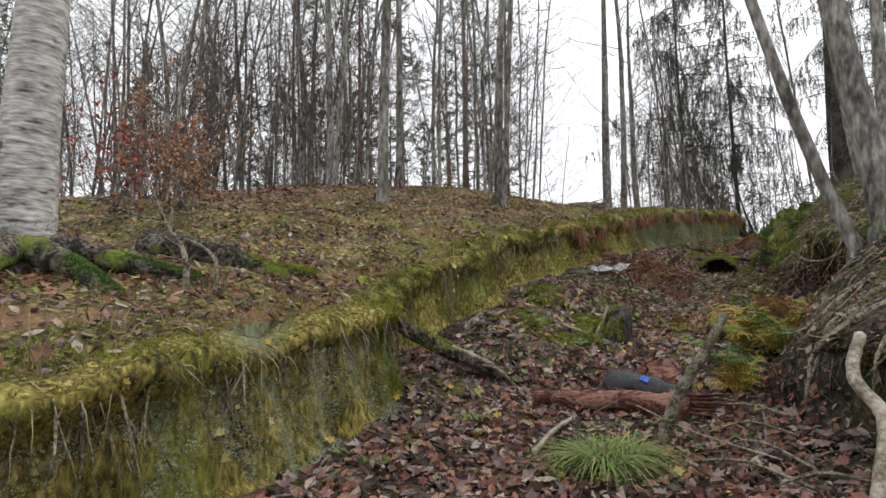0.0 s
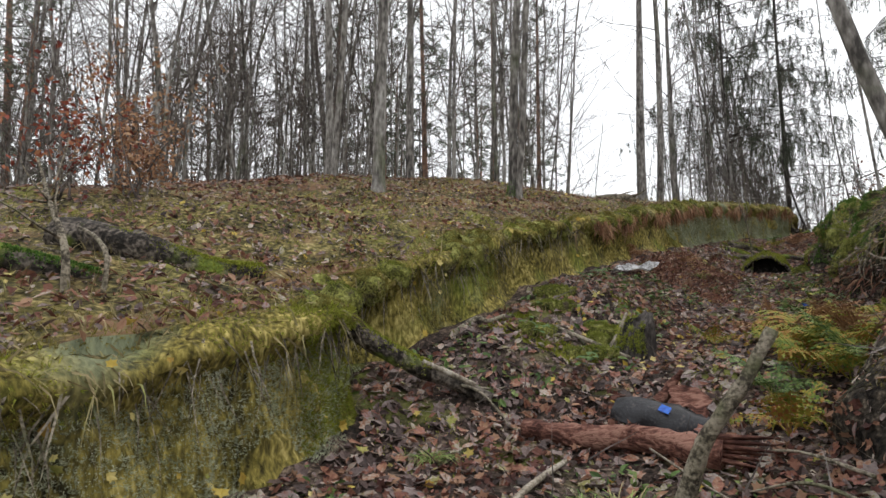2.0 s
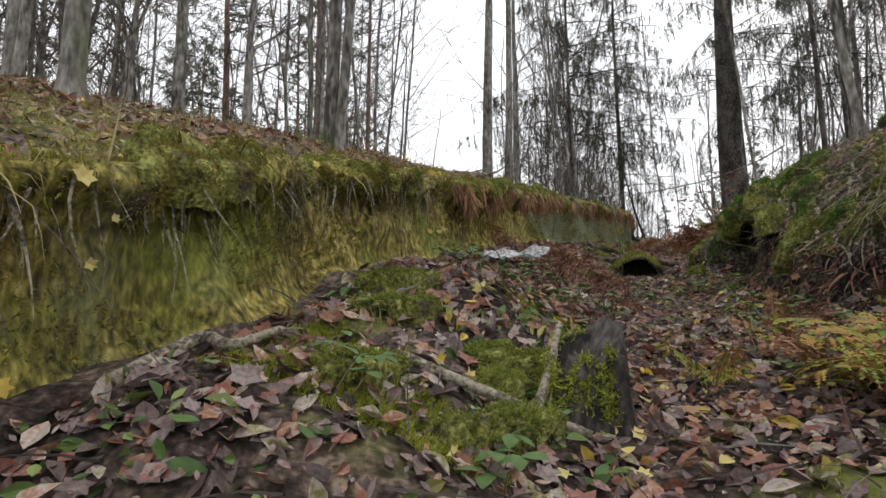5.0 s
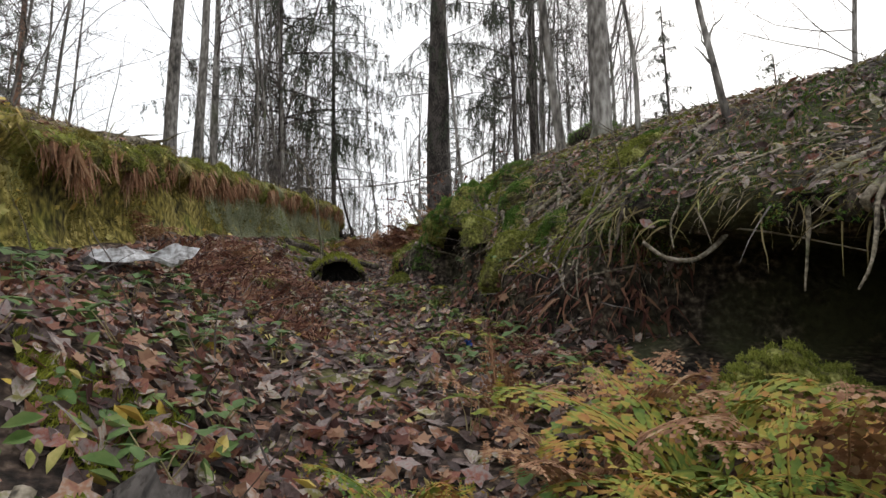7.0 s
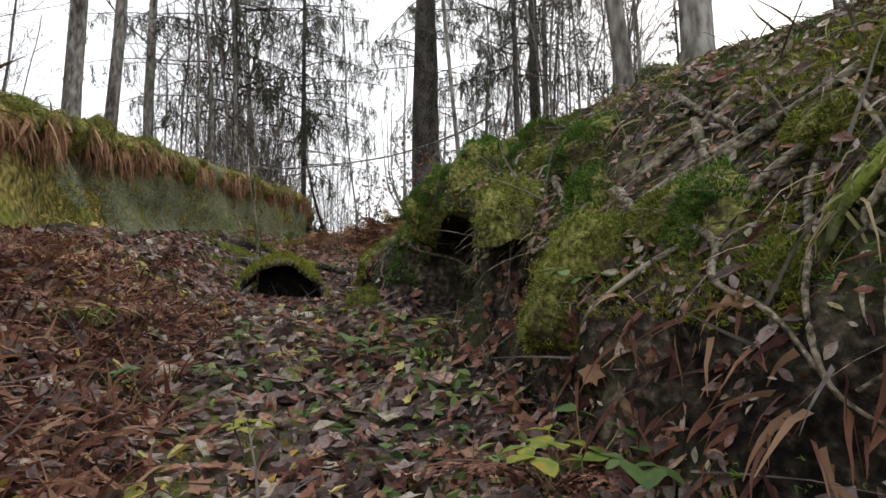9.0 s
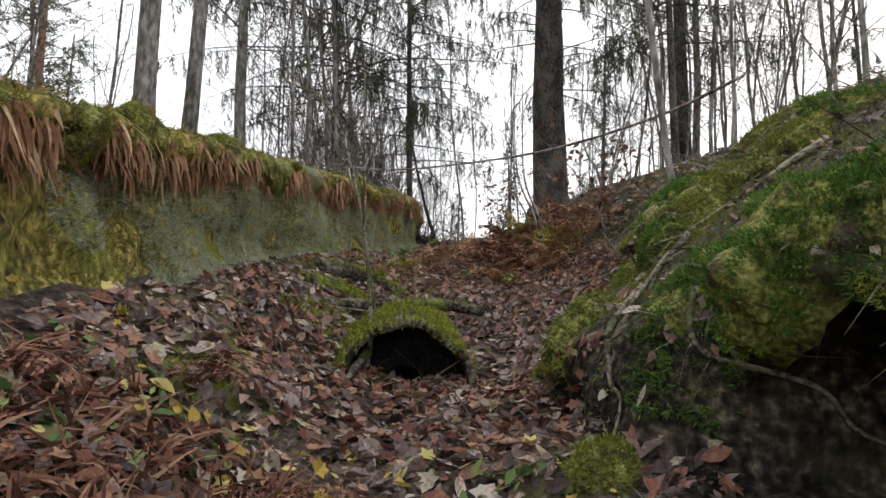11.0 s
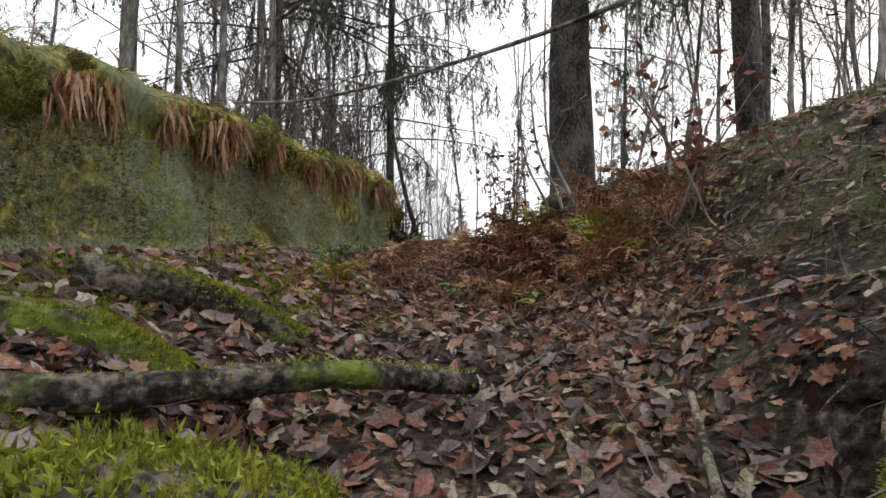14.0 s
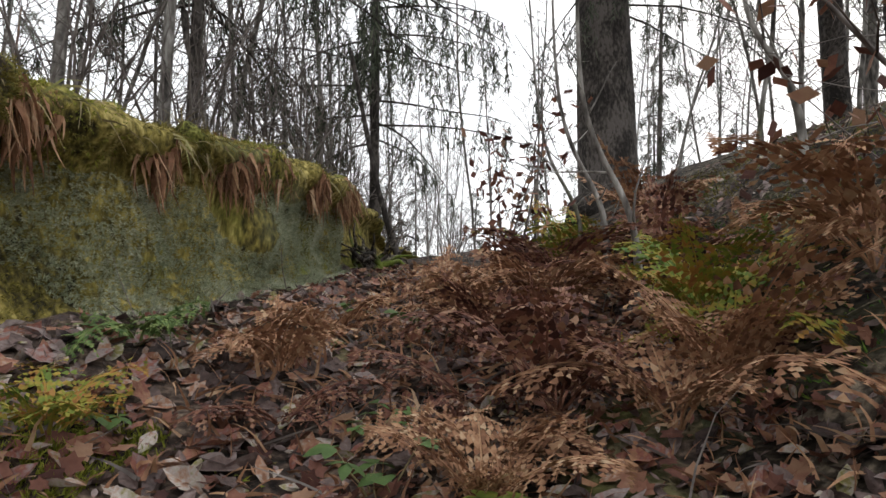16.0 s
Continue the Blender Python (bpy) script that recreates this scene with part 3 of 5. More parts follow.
def spread(kinds, count, bearing, reach, gap, scale, tilt=0.04, origin=(2.0, 8.0)):
    done = [0] * len(kinds)
    for _ in range(count * 3):
        if sum(done) >= count:
            break
        b, d = radians(r.uniform(*bearing)), r.uniform(*reach)
        x, y = origin[0] + math.sin(b) * d, origin[1] + math.cos(b) * d
        if not free(x, y, gap):
            continue
        k = sum(done) % len(kinds)
        sc, tu, ti = r.uniform(*scale), r.uniform(0, 6.28), r.normal(0, tilt)
        if done[k] == 0 and not kinds[k].get("set", 0):
            stand(kinds[k], x, y, sc, tu, 0.05)
            kinds[k]["set"] = 1
        else:
            again(kinds[k], x, y, sc, tu, ti)
        done[k] += 1


spread(pines, 28, (-55, 7), (20, 52), 1.8, (0.8, 1.15))
spread(protos, 24, (-60, 8), (13, 42), 1.1, (0.8, 1.2), 0.05)
spread(thin, 80, (-60, 9), (9, 30), 0.5, (0.8, 1.4), 0.07)
spread(protos, 14, (-62, -15), (12, 34), 0.9, (0.7, 1.1), 0.06)
spread(thin, 40, (-62, -18), (10, 26), 0.4, (0.8, 1.3), 0.07)
spread(thin, 8, (8, 19), (20, 40), 0.8, (0.5, 0.8), 0.07)
spread(protos, 10, (21, 62), (16, 45), 1.2, (0.7, 1.1), 0.07)
spread(thin, 75, (19, 60), (16, 36), 0.45, (0.7, 1.3), 0.12)
spread(firs, 10, (18, 70), (26, 55), 2.0, (0.5, 1.1), 0.02)
spread(firs, 10, (-60, 5), (34, 55), 2.0, (0.8, 1.3), 0.02)
spread(firs, 6, (26, 33), (32, 60), 1.6, (0.4, 0.8), 0.02)
spread(thin, 26, (25, 35), (24, 42), 0.5, (0.5, 1.0), 0.1)
spread(protos, 20, (70, 300), (14, 40), 2.0, (0.8, 1.2), 0.04)
spread(pines, 10, (70, 300), (20, 45), 3.0, (0.8, 1.1), 0.02)


# ---- ground cover: what nobody could count ----
LEAF = ((0, -0.62, 0.02), (0.2, -0.34, 0.06), (0.31, 0.0, 0.09), (0.19, 0.36, 0.04), (0.02, 0.66, -0.03), (-0.2, 0.34, 0.05), (-0.29, -0.03, 0.1), (-0.19, -0.36, 0.05), (0, 0, -0.03))
LEAF_F = tuple((8, i, (i + 1) % 8) for i in range(8))
LOBED = tuple((math.sin(a) * q, math.cos(a) * q, h) for a, q, h in ((0.0, 0.6, 0.0), (0.35, 0.38, 0.03), (0.9, 0.58, 0.1), (1.35, 0.36, 0.04), (1.95, 0.5, 0.08), (2.6, 0.25, 0.02), (3.14, 0.3, 0.0), (-2.6, 0.25, 0.02), (-1.95, 0.5, 0.08), (-1.35, 0.36, 0.04), (-0.9, 0.58, 0.1), (-0.35, 0.38, 0.03))) + ((0, 0, -0.02),)
LOBED_F = tuple((12, i, (i + 1) % 12) for i in range(12))


def columns(region, lo=None, hi=None):
    k = np.nonzero(REGION == region)[0]
    return (k[0] if lo is None else lo, k[-1] if hi is None else hi)


def area_pick(s0, s1, k0, k1, count, r):
    """Places spread evenly over the sheet between rows and columns."""
    i0, i1 = np.searchsorted(s_rows, (s0, s1))
    q = GRID[i0:i1 + 1, k0:k1 + 1]
    e1, e2 = q[1:, :-1] - q[:-1, :-1], q[:-1, 1:] - q[:-1, :-1]
    nn = np.cross(e2, e1)
    ar = np.linalg.norm(nn, axis=2)
    idx = r.choice(ar.size, count, p=(ar / ar.sum()).ravel())
    a, b = idx // ar.shape[1], idx % ar.shape[1]
    t1, t2 = r.random(count)[:, None], r.random(count)[:, None]
    p = q[a, b] + e1[a, b] * t1 + e2[a, b] * t2
    n = nn[a, b] / (ar[a, b][:, None] + 1e-12)
    run = e2[a, b] / (np.linalg.norm(e2[a, b], axis=1)[:, None] + 1e-12)
    if k1 > np.nonzero(REGION == 3)[0][0]:
        along = s_rows[i0 + a]
        hollow = ((along > 12.0) & (along < 14.5)) | ((along > 17.3) & (along < 18.8))
        bare = np.array([not h or c < 2 or BVH.ray_cast(Vector(q) + Vector((0, 0, 0.06)), Vector((0, 0, 1)), 2.5)[0] is None for h, c, q in zip(hollow, REGION[k0 + b], p)])
        p, n, run = p[bare], n[bare], run[bare]
    return p, n, run


def frames_of(n, r, wobble):
    n = n + r.normal(0, wobble, n.shape)
    n /= np.linalg.norm(n, axis=1)[:, None]
    h = r.normal(0, 1, n.shape)
    a = np.cross(n, h)
    a /= np.linalg.norm(a, axis=1)[:, None]
    return a, np.cross(n, a), n


def scatter(name, mat, label, shape, faces, p, n, size, r, wobble=0.3, raise_by=0.015, category="leaf litter", curl=1.6):
    """One joined mesh of small pieces laid on the places p with normals n."""
    a, b, n = frames_of(n, r, wobble)
    v = np.array(shape)
    sz = size[:, None, None]
    c = r.uniform(-0.6, curl, (len(p), 1, 1))
    pts = p[:, None] + sz * (a[:, None] * v[None, :, :1] + b[:, None] * v[None, :, 1:2]) + n[:, None] * (sz * c * v[None, :, 2:] + raise_by + 0.02 * r.random((len(p), 1, 1)))
    f = np.array(faces)[None] + (np.arange(len(p)) * len(v))[:, None, None]
    me = bpy.data.meshes.new(name)
    me.from_pydata(pts.reshape(-1, 3).tolist(), [], f.reshape(-1, f.shape[-1]).tolist())
    me.materials.append(mat)
    me.update()
    return tagged(new(name, me), label, category, kind="stuff")


def patchy(p, f, lo, seed=0.0, also=None):
    """Keeps the places where a slow noise is high."""
    keep = [noise.noise(Vector((x * f + seed, y * f, z * f))) > lo for x, y, z in p]
    return np.array(keep)


r = np.random.default_rng(21)
FL, BK, PL, WL = columns(2), columns(3), columns(0), columns(1)
near_bank = (BK[0], BK[0] + 24)
near_turf = (PL[0] + 14, PL[1])

p, n, _ = area_pick(-0.5, 31, FL[0], FL[1] + 2, 36000, r)
scatter("leaf_litter", LITTER, "brown and grey dead leaves covering the trench floor", LEAF, LEAF_F, p, n, 0.03 + 0.11 * r.random(len(p)) ** 2, r, 0.5, curl=3.0)
p, n, _ = area_pick(-0.5, 31, FL[0], FL[1] + 2, 3000, r)
scatter("lobed_leaf_litter", LITTER, "curled lobed dead leaves on the trench floor", LOBED, LOBED_F, p, n, r.uniform(0.07, 0.15, len(p)), r, 0.42, 0.03)
p, n, _ = area_pick(-0.5, 31, near_bank[0], near_bank[1], 19000, r)
p, n = p[n[:, 2] > 0.25], n[n[:, 2] > 0.25]
scatter("bank_leaf_litter", LITTER, "dead leaves caught on the rooty bank", LEAF, LEAF_F, p, n, 0.03 + 0.09 * r.random(len(p)) ** 2, r, 0.45)
p, n, _ = area_pick(0, 31, near_turf[0], near_turf[1], 36000, r)
scatter("mound_leaf_litter", LITTER, "dead leaves strewn over the mossy mound", LEAF, LEAF_F, p, n, 0.03 + 0.08 * r.random(len(p)) ** 2, r, 0.4)
for nm, mt, lb, cnt, s0, s1, k0, k1, lo, sd in (
        ("russet_leaf_litter", RUSSET, "russet leaves lying in drifts on the trench floor", 17000, 2, 31, FL[0], FL[1] + 6, -0.02, 3.3),
        ("russet_mound_litter", RUSSET, "russet leaves on the mound", 12000, 1, 26, near_turf[0], near_turf[1], -0.05, 8.1),
        ("yellow_leaf_litter", GOLD, "fallen yellow leaves on mound and trench", 1300, 4, 20, near_turf[0] + 8, FL[1], 0.02, 5.7),
        ("herb_leaves", GREENLEAF, "low green herb leaves among the litter", 4200, 6, 19, FL[0], FL[1], 0.12, 1.2),
        ("yellow_herb_leaves", GOLD, "yellowing herb leaves on the trench floor", 900, 10, 19, FL[0] + 6, FL[1], 0.15, 7.2)):
    p, n, _ = area_pick(s0, s1, k0, k1, cnt, r)
    keep = patchy(p, 0.7, lo, sd)
    p, n = p[keep], n[keep]
    lob = "yellow_leaf" in nm or "russet_leaf" in nm
    scatter(nm, mt, lb, LOBED if lob else LEAF, LOBED_F if lob else LEAF_F, p, n, 0.035 + 0.075 * r.random(len(p)) ** 1.5, r, 0.6, 0.035, curl=3.0)

TUFT = ((-0.1, 0, 0), (0.1, 0, 0), (0.25, 0.1, 0.9), (0, -0.1, 0), (0, 0.1, 0), (-0.3, 0.1, 0.8), (-0.05, 0.05, 0), (0.06, -0.06, 0), (0.05, -0.35, 0.85))
TUFT_F = ((0, 1, 2), (3, 4, 5), (6, 7, 8))


def moss(name, mat, label, s0, s1, k0, k1, count, lo, seed, size=(0.02, 0.05), f=0.8):
    p, n, _ = area_pick(s0, s1, k0, k1, count, r)
    keep = patchy(p, f, lo, seed)
    p, n = p[keep], n[keep]
    scatter(name, mat, label, TUFT, TUFT_F, p, n, r.uniform(*size, len(p)), r, 0.35, -0.01, "moss", 1.4)


moss("mound_moss", MOSS, "yellow-green moss cushions on the mound", 0, 30, near_turf[0] + 4, near_turf[1], 90000, 0.17, 2.0)
moss("lip_turf", WALLMOSS, "olive moss and turf over the edge of the wall", 0, 31, PL[1] - 5, WL[0] + 6, 45000, -0.2, 1.0)
moss("lip_moss", MOSS, "yellow-green moss over the edge of the wall", 0, 31, PL[1] - 5, WL[0] + 6, 40000, 0.08, 4.0)
moss("wall_moss", WALLMOSS, "olive moss growing on the earth wall", 0, 31, WL[0] + 4, WL[1], 70000, 0.05, 6.0, (0.02, 0.05), 1.3)
moss("corner_moss", MOSS, "thick yellow moss on the wall's corner", 7.2, 8.6, PL[1] - 1, WL[1], 16000, -0.2, 6.0, (0.02, 0.05), 1.3)
moss("floor_moss", MOSS, "yellow-green moss patches on the trench floor", 2, 26, FL[0], FL[1], 40000, 0.22, 0.4)
moss("bank_moss", DARKMOSS, "dark green moss on the shady bank", 0, 31, near_bank[0], near_bank[1], 110000, 0.0, 9.0, (0.02, 0.055))
p, n, _ = area_pick(11.5, 18, BK[0], BK[0] + 18, 9000, r)
p, n = p[n[:, 2] > 0.2], n[n[:, 2] > 0.2]
scatter("bank_fine_litter", LITTER, "small crumbled leaves on the rooty bank", LEAF, LEAF_F, p, n, r.uniform(0.02, 0.06, len(p)), r, 0.55, 0.02)
moss("bank_cushion", DARKMOSS, "green moss cushions on the rooty bank", 11.5, 18, BK[0] + 6, BK[0] + 18, 50000, 0.02, 2.2, (0.02, 0.045), 1.3)
moss("bank_turf", WALLMOSS, "olive-grey moss and turf on the rooty bank", 6, 31, BK[0] + 6, BK[0] + 20, 90000, -0.1, 5.1, (0.02, 0.045), 1.1)
moss("bank_bright_moss", MOSS, "yellow-green moss over the rooty bank", 15.0, 18.6, BK[0] + 5, BK[0] + 18, 60000, 0.02, 7.4, (0.02, 0.045), 1.2)
moss("overhang_moss", DARKMOSS, "deep green moss over the hollow in the bank", 17.6, 19.2, BK[0] + 2, BK[0] + 13, 22000, -0.3, 3.0, (0.02, 0.06))
moss("bulge_moss", MOSS, "bright moss cushion on the bulging bank", 19.8, 21.9, BK[0] + 1, BK[0] + 12, 52000, -0.15, 3.0, (0.018, 0.04))
moss("floor_cushion", MOSS, "bright moss carpet beside the wall's foot", 10.2, 12.6, FL[0] + 1, FL[0] + 11, 44000, -0.1, 5.0, (0.025, 0.05))
moss("upper_cushion", MOSS, "moss cushions by the upper wall's foot", 21.5, 26, FL[0] + 1, FL[0] + 10, 46000, 0.0, 1.5, (0.025, 0.05))
moss("wall_lichen", LICHEN, "grey-green lichen on the lower earth wall", 19.5, 31, WL[0] + 6, WL[1] + 1, 120000, -0.3, 3.9, (0.02, 0.045), 0.9)
moss("near_wall_lichen", LICHEN, "grey-green lichen patches on the earth wall", 1, 9, WL[0] + 5, WL[1] + 1, 55000, -0.12, 3.9, (0.018, 0.04), 1.2)


def strands(name, mat, label, p, n, hang, length, width, r, category, droop=0.5, outward=0.35, segs=3):
    """Thin bent blades rooted at p; hang: how far they turn down."""
    b = Bag()
    for q, m in zip(p, n):
        q = Vector(q)
        d = (Vector(m) * outward + Vector((r.normal(0, 0.35), r.normal(0, 0.35), -hang + r.normal(0, 0.2)))).normalized()
        L, w = r.uniform(*length), r.uniform(*width)
        side = d.cross(Vector(r.normal(0, 1, 3))).normalized() * w
        row = []
        for k in range(segs + 1):
            t = 1 - k / segs
            row += [q - side * (t * 0.8 + 0.1), q + side * (t * 0.8 + 0.1)]
            d = (d + Vector((0, 0, -droop / segs)) + Vector(r.normal(0, 0.12, 3))).normalized()
            q = q + d * (L / segs)
        b.poly(row, [(2 * k, 2 * k + 1, 2 * k + 3, 2 * k + 2) for k in range(segs)])
    return solo(name, b, mat, label, category, kind="stuff", smooth=False)


p, n, _ = area_pick(0, 31, PL[1] - 4, WL[0] + 3, 3800, r)
keep = patchy(p, 1.6, 0.05, 7.7)
p, n = p[keep], n[keep]
strands("hanging_dry_grass", STRAW, "dry grass hanging over the edge of the wall", p, n, 0.2, (0.12, 0.4), (0.004, 0.011), r, "dry grass", 1.5, 0.7)
p, n, _ = area_pick(0, 30, near_turf[0] + 6, near_turf[1], 7000, r)
strands("mound_dry_grass", STRAW, "short dry grass on the mound", p, n, -0.5, (0.08, 0.26), (0.003, 0.008), r, "dry grass", 1.0, 0.7)
p, n, _ = area_pick(14.0, 31, WL[0] + 1, WL[0] + 5, 6500, r)
keep = patchy(p, 2.4, 0.02, 4.4)
strands("hanging_withered_ferns", DEADFERN, "withered orange-brown ferns hanging down the wall", p[keep], n[keep], 1.3, (0.08, 0.36), (0.008, 0.026), r, "withered ferns", 0.7, 0.2, 4)
p, n, _ = area_pick(1, 14, WL[0] + 1, WL[0] + 6, 650, r)
strands("hanging_rootlets", ROOT, "fine rootlets hanging down the wall", p, n, 1.0, (0.15, 0.6), (0.004, 0.012), r, "rootlets", 0.6, 0.3, 4)
p, n, _ = area_pick(5, 31, near_bank[0] + 5, near_bank[0] + 22, 9000, r)
strands("bank_rootlets", ROOT, "tangled grey rootlets and dry stalks on the bank", p, n, 0.35, (0.1, 0.42), (0.003, 0.011), r, "rootlets", 0.9, 0.45, 4)
p, n, _ = area_pick(15.4, 18.8, FL[0] + 2, FL[0] + 15, 4200, r)
strands("fallen_bracken", RUSSET, "collapsed red-brown bracken on the trench floor", p + n * 0.03, n, -0.05, (0.06, 0.22), (0.005, 0.018), r, "dead bracken", 0.7, 0.2, 4)
p, n, _ = area_pick(25, 31, FL[0] + 6, BK[0] + 6, 3000, r)
strands("far_bracken", DEADFERN, "brown dead bracken at the trench's far end", p + n * 0.03, n, -0.1, (0.06, 0.22), (0.004, 0.014), r, "dead bracken", 0.8, 0.2, 4)
p, n, _ = area_pick(-0.5, 31, FL[0], BK[0] + 14, 1500, r)
strands("twig_litter", TWIG, "thin fallen twigs among the leaves", p + n * 0.03, n, -0.03, (0.15, 0.6), (0.004, 0.009), r, "twigs", 0.15, 0.15, 3)

p, n, _ = area_pick(11.5, 17, BK[0] + 8, BK[0] + 18, 2600, r)
strands("bank_dry_stalks", STRAW, "matted dry stalks and roots on the bank", p, n, 0.3, (0.1, 0.4), (0.004, 0.01), r, "dry stalks", 0.9, 0.3, 4)
p, n, _ = area_pick(14.3, 15.8, BK[0] - 2, BK[0] + 8, 800, r)
strands("bank_withered_ferns", RUSSET, "withered red-brown ferns hanging on the bank", p, n, 0.3, (0.08, 0.26), (0.008, 0.022), r, "withered ferns", 0.9, 0.3, 4)


# ---- single things, along the walk ----
def smooth_path(knots_, n=14):
    """A soft curve through a few points."""
    k = [Vector(q) for q in knots_]
    k = [k[0] * 2 - k[1]] + k + [k[-1] * 2 - k[-2]]
    out = []
    for i in range(1, len(k) - 2):
        for j in range(n if i == len(k) - 3 else n - 1):
            t = j / (n - 1)
            a, b, c, d = k[i - 1:i + 3]
            out.append(0.5 * (2 * b + (c - a) * t + (2 * a - 5 * b + 4 * c - d) * t * t + (3 * b - a - 3 * c + d) * t ** 3))
    return out


def limb(name, label, category, knots_, r0, r1, mat, sides=10, rough=0.25, group="", side_twigs=0, seed=1):
    r = np.random.default_rng(seed)
    pts = smooth_path(knots_, 8)
    b = Bag()
    b.tube(pts, [r0 + (r1 - r0) * i / (len(pts) - 1) for i in range(len(pts))], sides, rough=rough)
    if not side_twigs:
        return solo(name, b, mat, label, category, group)
    ob = thing(name, label, category, group=group)
    part("stem", b, mat, ob)
    for _ in range(side_twigs):
        i = int(r.uniform(0.25, 0.95) * (len(pts) - 1))
        tb = Bag()
        rr = (r0 + (r1 - r0) * i / len(pts)) * 0.5
        d = (pts[min(i + 1, len(pts) - 1)] - pts[i - 1]).normalized()
        tb.tube(bent(pts[i], d + Vector(r.normal(0, 0.8, 3)), r.uniform(0.25, 0.9), 4, 0.15, -0.05, r), taper(rr, 0.003, 5), 4)
        part("twig", tb, mat, ob)
    return ob


def tufts_on(bag_points, normals, size, r, count):
    b = Bag()
    for _ in range(count):
        i = r.integers(len(bag_points))
        c = Vector(bag_points[i]) + Vector(r.normal(0, size * 0.8, 3))
        for _ in range(2):
            d = (Vector(normals[i]) + Vector(r.normal(0, 0.5, 3))).normalized() * size
            w = Vector(r.normal(0, 1, 3)).normalized() * size * 0.22
            b.poly((c - w, c + w, c + d), ((0, 1, 2),))
    return b


def moss_over(parent, pts, radius, mat, r, count, size=0.028, label="green moss cushion"):
    """Moss tufts over the upper side of a log."""
    b = Bag()
    for _ in range(int(count * 1.7)):
        i = r.integers(len(pts) - 1)
        p, d = pts[i].lerp(pts[i + 1], r.random()), (pts[i + 1] - pts[i]).normalized()
        side = d.cross(Vector((0, 0, 1))).normalized()
        up = side.cross(d)
        a = r.normal(0, 0.75)
        nrm = up * math.cos(a) + side * math.sin(a)
        c = p + nrm * radius
        for _ in range(2):
            e = (nrm + Vector(r.normal(0, 0.5, 3))).normalized() * size
            w = Vector(r.normal(0, 1, 3)).normalized() * size * 0.25
            b.poly((c - w, c + w, c + e), ((0, 1, 2),))
    return part("moss", b, mat, parent, label, smooth=False)


def mossy_log(label, knots_, r0, r1, mat, moss_mat, count, seed, name="mossy_log", group="fallen logs"):
    ob = thing(name, label, "log", group=group)
    pts = smooth_path(knots_, 8)
    b = Bag()
    b.tube(pts, [r0 + (r1 - r0) * i / (len(pts) - 1) for i in range(len(pts))], 12, rough=0.3)
    part("trunk", b, mat, ob)
    moss_over(ob, pts, (r0 + r1) * 0.48, moss_mat, np.random.default_rng(seed), count)
    return ob


def on(x, y, h=0.0):
    return (x, y, ground_z(x, y) + h)


def tuft(x, y, blades, length, mat, label, seed, group="grass tufts", width=0.008):
    r = np.random.default_rng(seed)
    ob = thing("grass_tuft", label, "grass tuft", on(x, y), group)
    for share in range(3):
        b = Bag()
        for _ in range(blades // 3):
            a, q = r.random() * 6.283, Vector((r.normal(0, 0.05), r.normal(0, 0.05), -0.01))
            d = Vector((math.cos(a) * 0.45, math.sin(a) * 0.45, 1)).normalized()
            L, w = length * r.uniform(0.5, 1.1), width * r.uniform(0.6, 1.2)
            side = Vector((-math.sin(a), math.cos(a), 0)) * w
            row = []
            for k in range(6):
                t = 1 - k / 5
                row += [q - side * (t * 0.9 + 0.05), q + side * (t * 0.9 + 0.05)]
                d = (d + Vector((math.cos(a) * 0.12, math.sin(a) * 0.12, -0.3 - 0.1 * r.random()))).normalized()
                q = q + d * L / 5
            b.poly(row, [(2 * k, 2 * k + 1, 2 * k + 3, 2 * k + 2) for k in range(5)])
        part("tussock", b, mat if share else STRAW, ob, smooth=False)
    return ob


def fern(x, y, fronds, length, mat, label, seed, group="ferns", lie=0.55, spread_=0.0, at=None):
    """A rosette of feathered fronds, each with its own stalk and leaflets."""
    r = np.random.default_rng(seed)
    ob = thing("fern", label, "fern", on(x, y) if at is None else at, group)
    for k in range(fronds):
        a = 6.283 * (k + r.random() * 0.7) / fronds + spread_
        L = length * r.uniform(0.6, 1.1)
        pts = bent((0, 0, -0.02), (math.cos(a) * lie, math.sin(a) * lie, 1.0), L, 12, 0.05, 0.1 + 0.06 * r.random(), r)
        b = Bag()
        b.tube(pts, taper(0.008, 0.002, 13), 4, cap=False)
        for i in range(3, 13):
            for half in (0, 0.5):
                p = pts[i].lerp(pts[min(i + 1, 12)], half)
                d = (pts[min(i + 1, 12)] - pts[i - 1]).normalized()
                side = d.cross(Vector((0, 0, 1)))
                side = side.normalized() if side.length > 0.05 else Vector((1, 0, 0))
                t = (i + half - 3) / 10
                w = L * 0.27 * math.sin(math.pi * min(1, 0.28 + 0.75 * t)) * r.uniform(0.55, 1.15)
                for sg in (-1, 1):
                    if r.random() < 0.1:
                        continue
                    tip = p + side * sg * w + d * w * r.uniform(0.1, 0.5) + Vector((0, 0, -0.3 * w + r.normal(0, 0.03)))
                    wide = d * L * 0.044
                    spine = [p.lerp(tip, q / 5) + Vector((0, 0, 0.05 * w * math.sin(q * 0.63))) for q in range(6)]
                    for q in range(5):
                        f = (1 - q / 6) * r.uniform(0.7, 1.15)
                        out = (spine[q + 1] - spine[q]) * 0.75
                        b.poly((spine[q], spine[q + 1], spine[q] + out + wide * f, spine[q] + out - wide * f + Vector((0, 0, r.normal(0, 0.004)))), ((0, 1, 2), (0, 3, 1)))
        part("frond", b, mat, ob, smooth=False)
    return ob


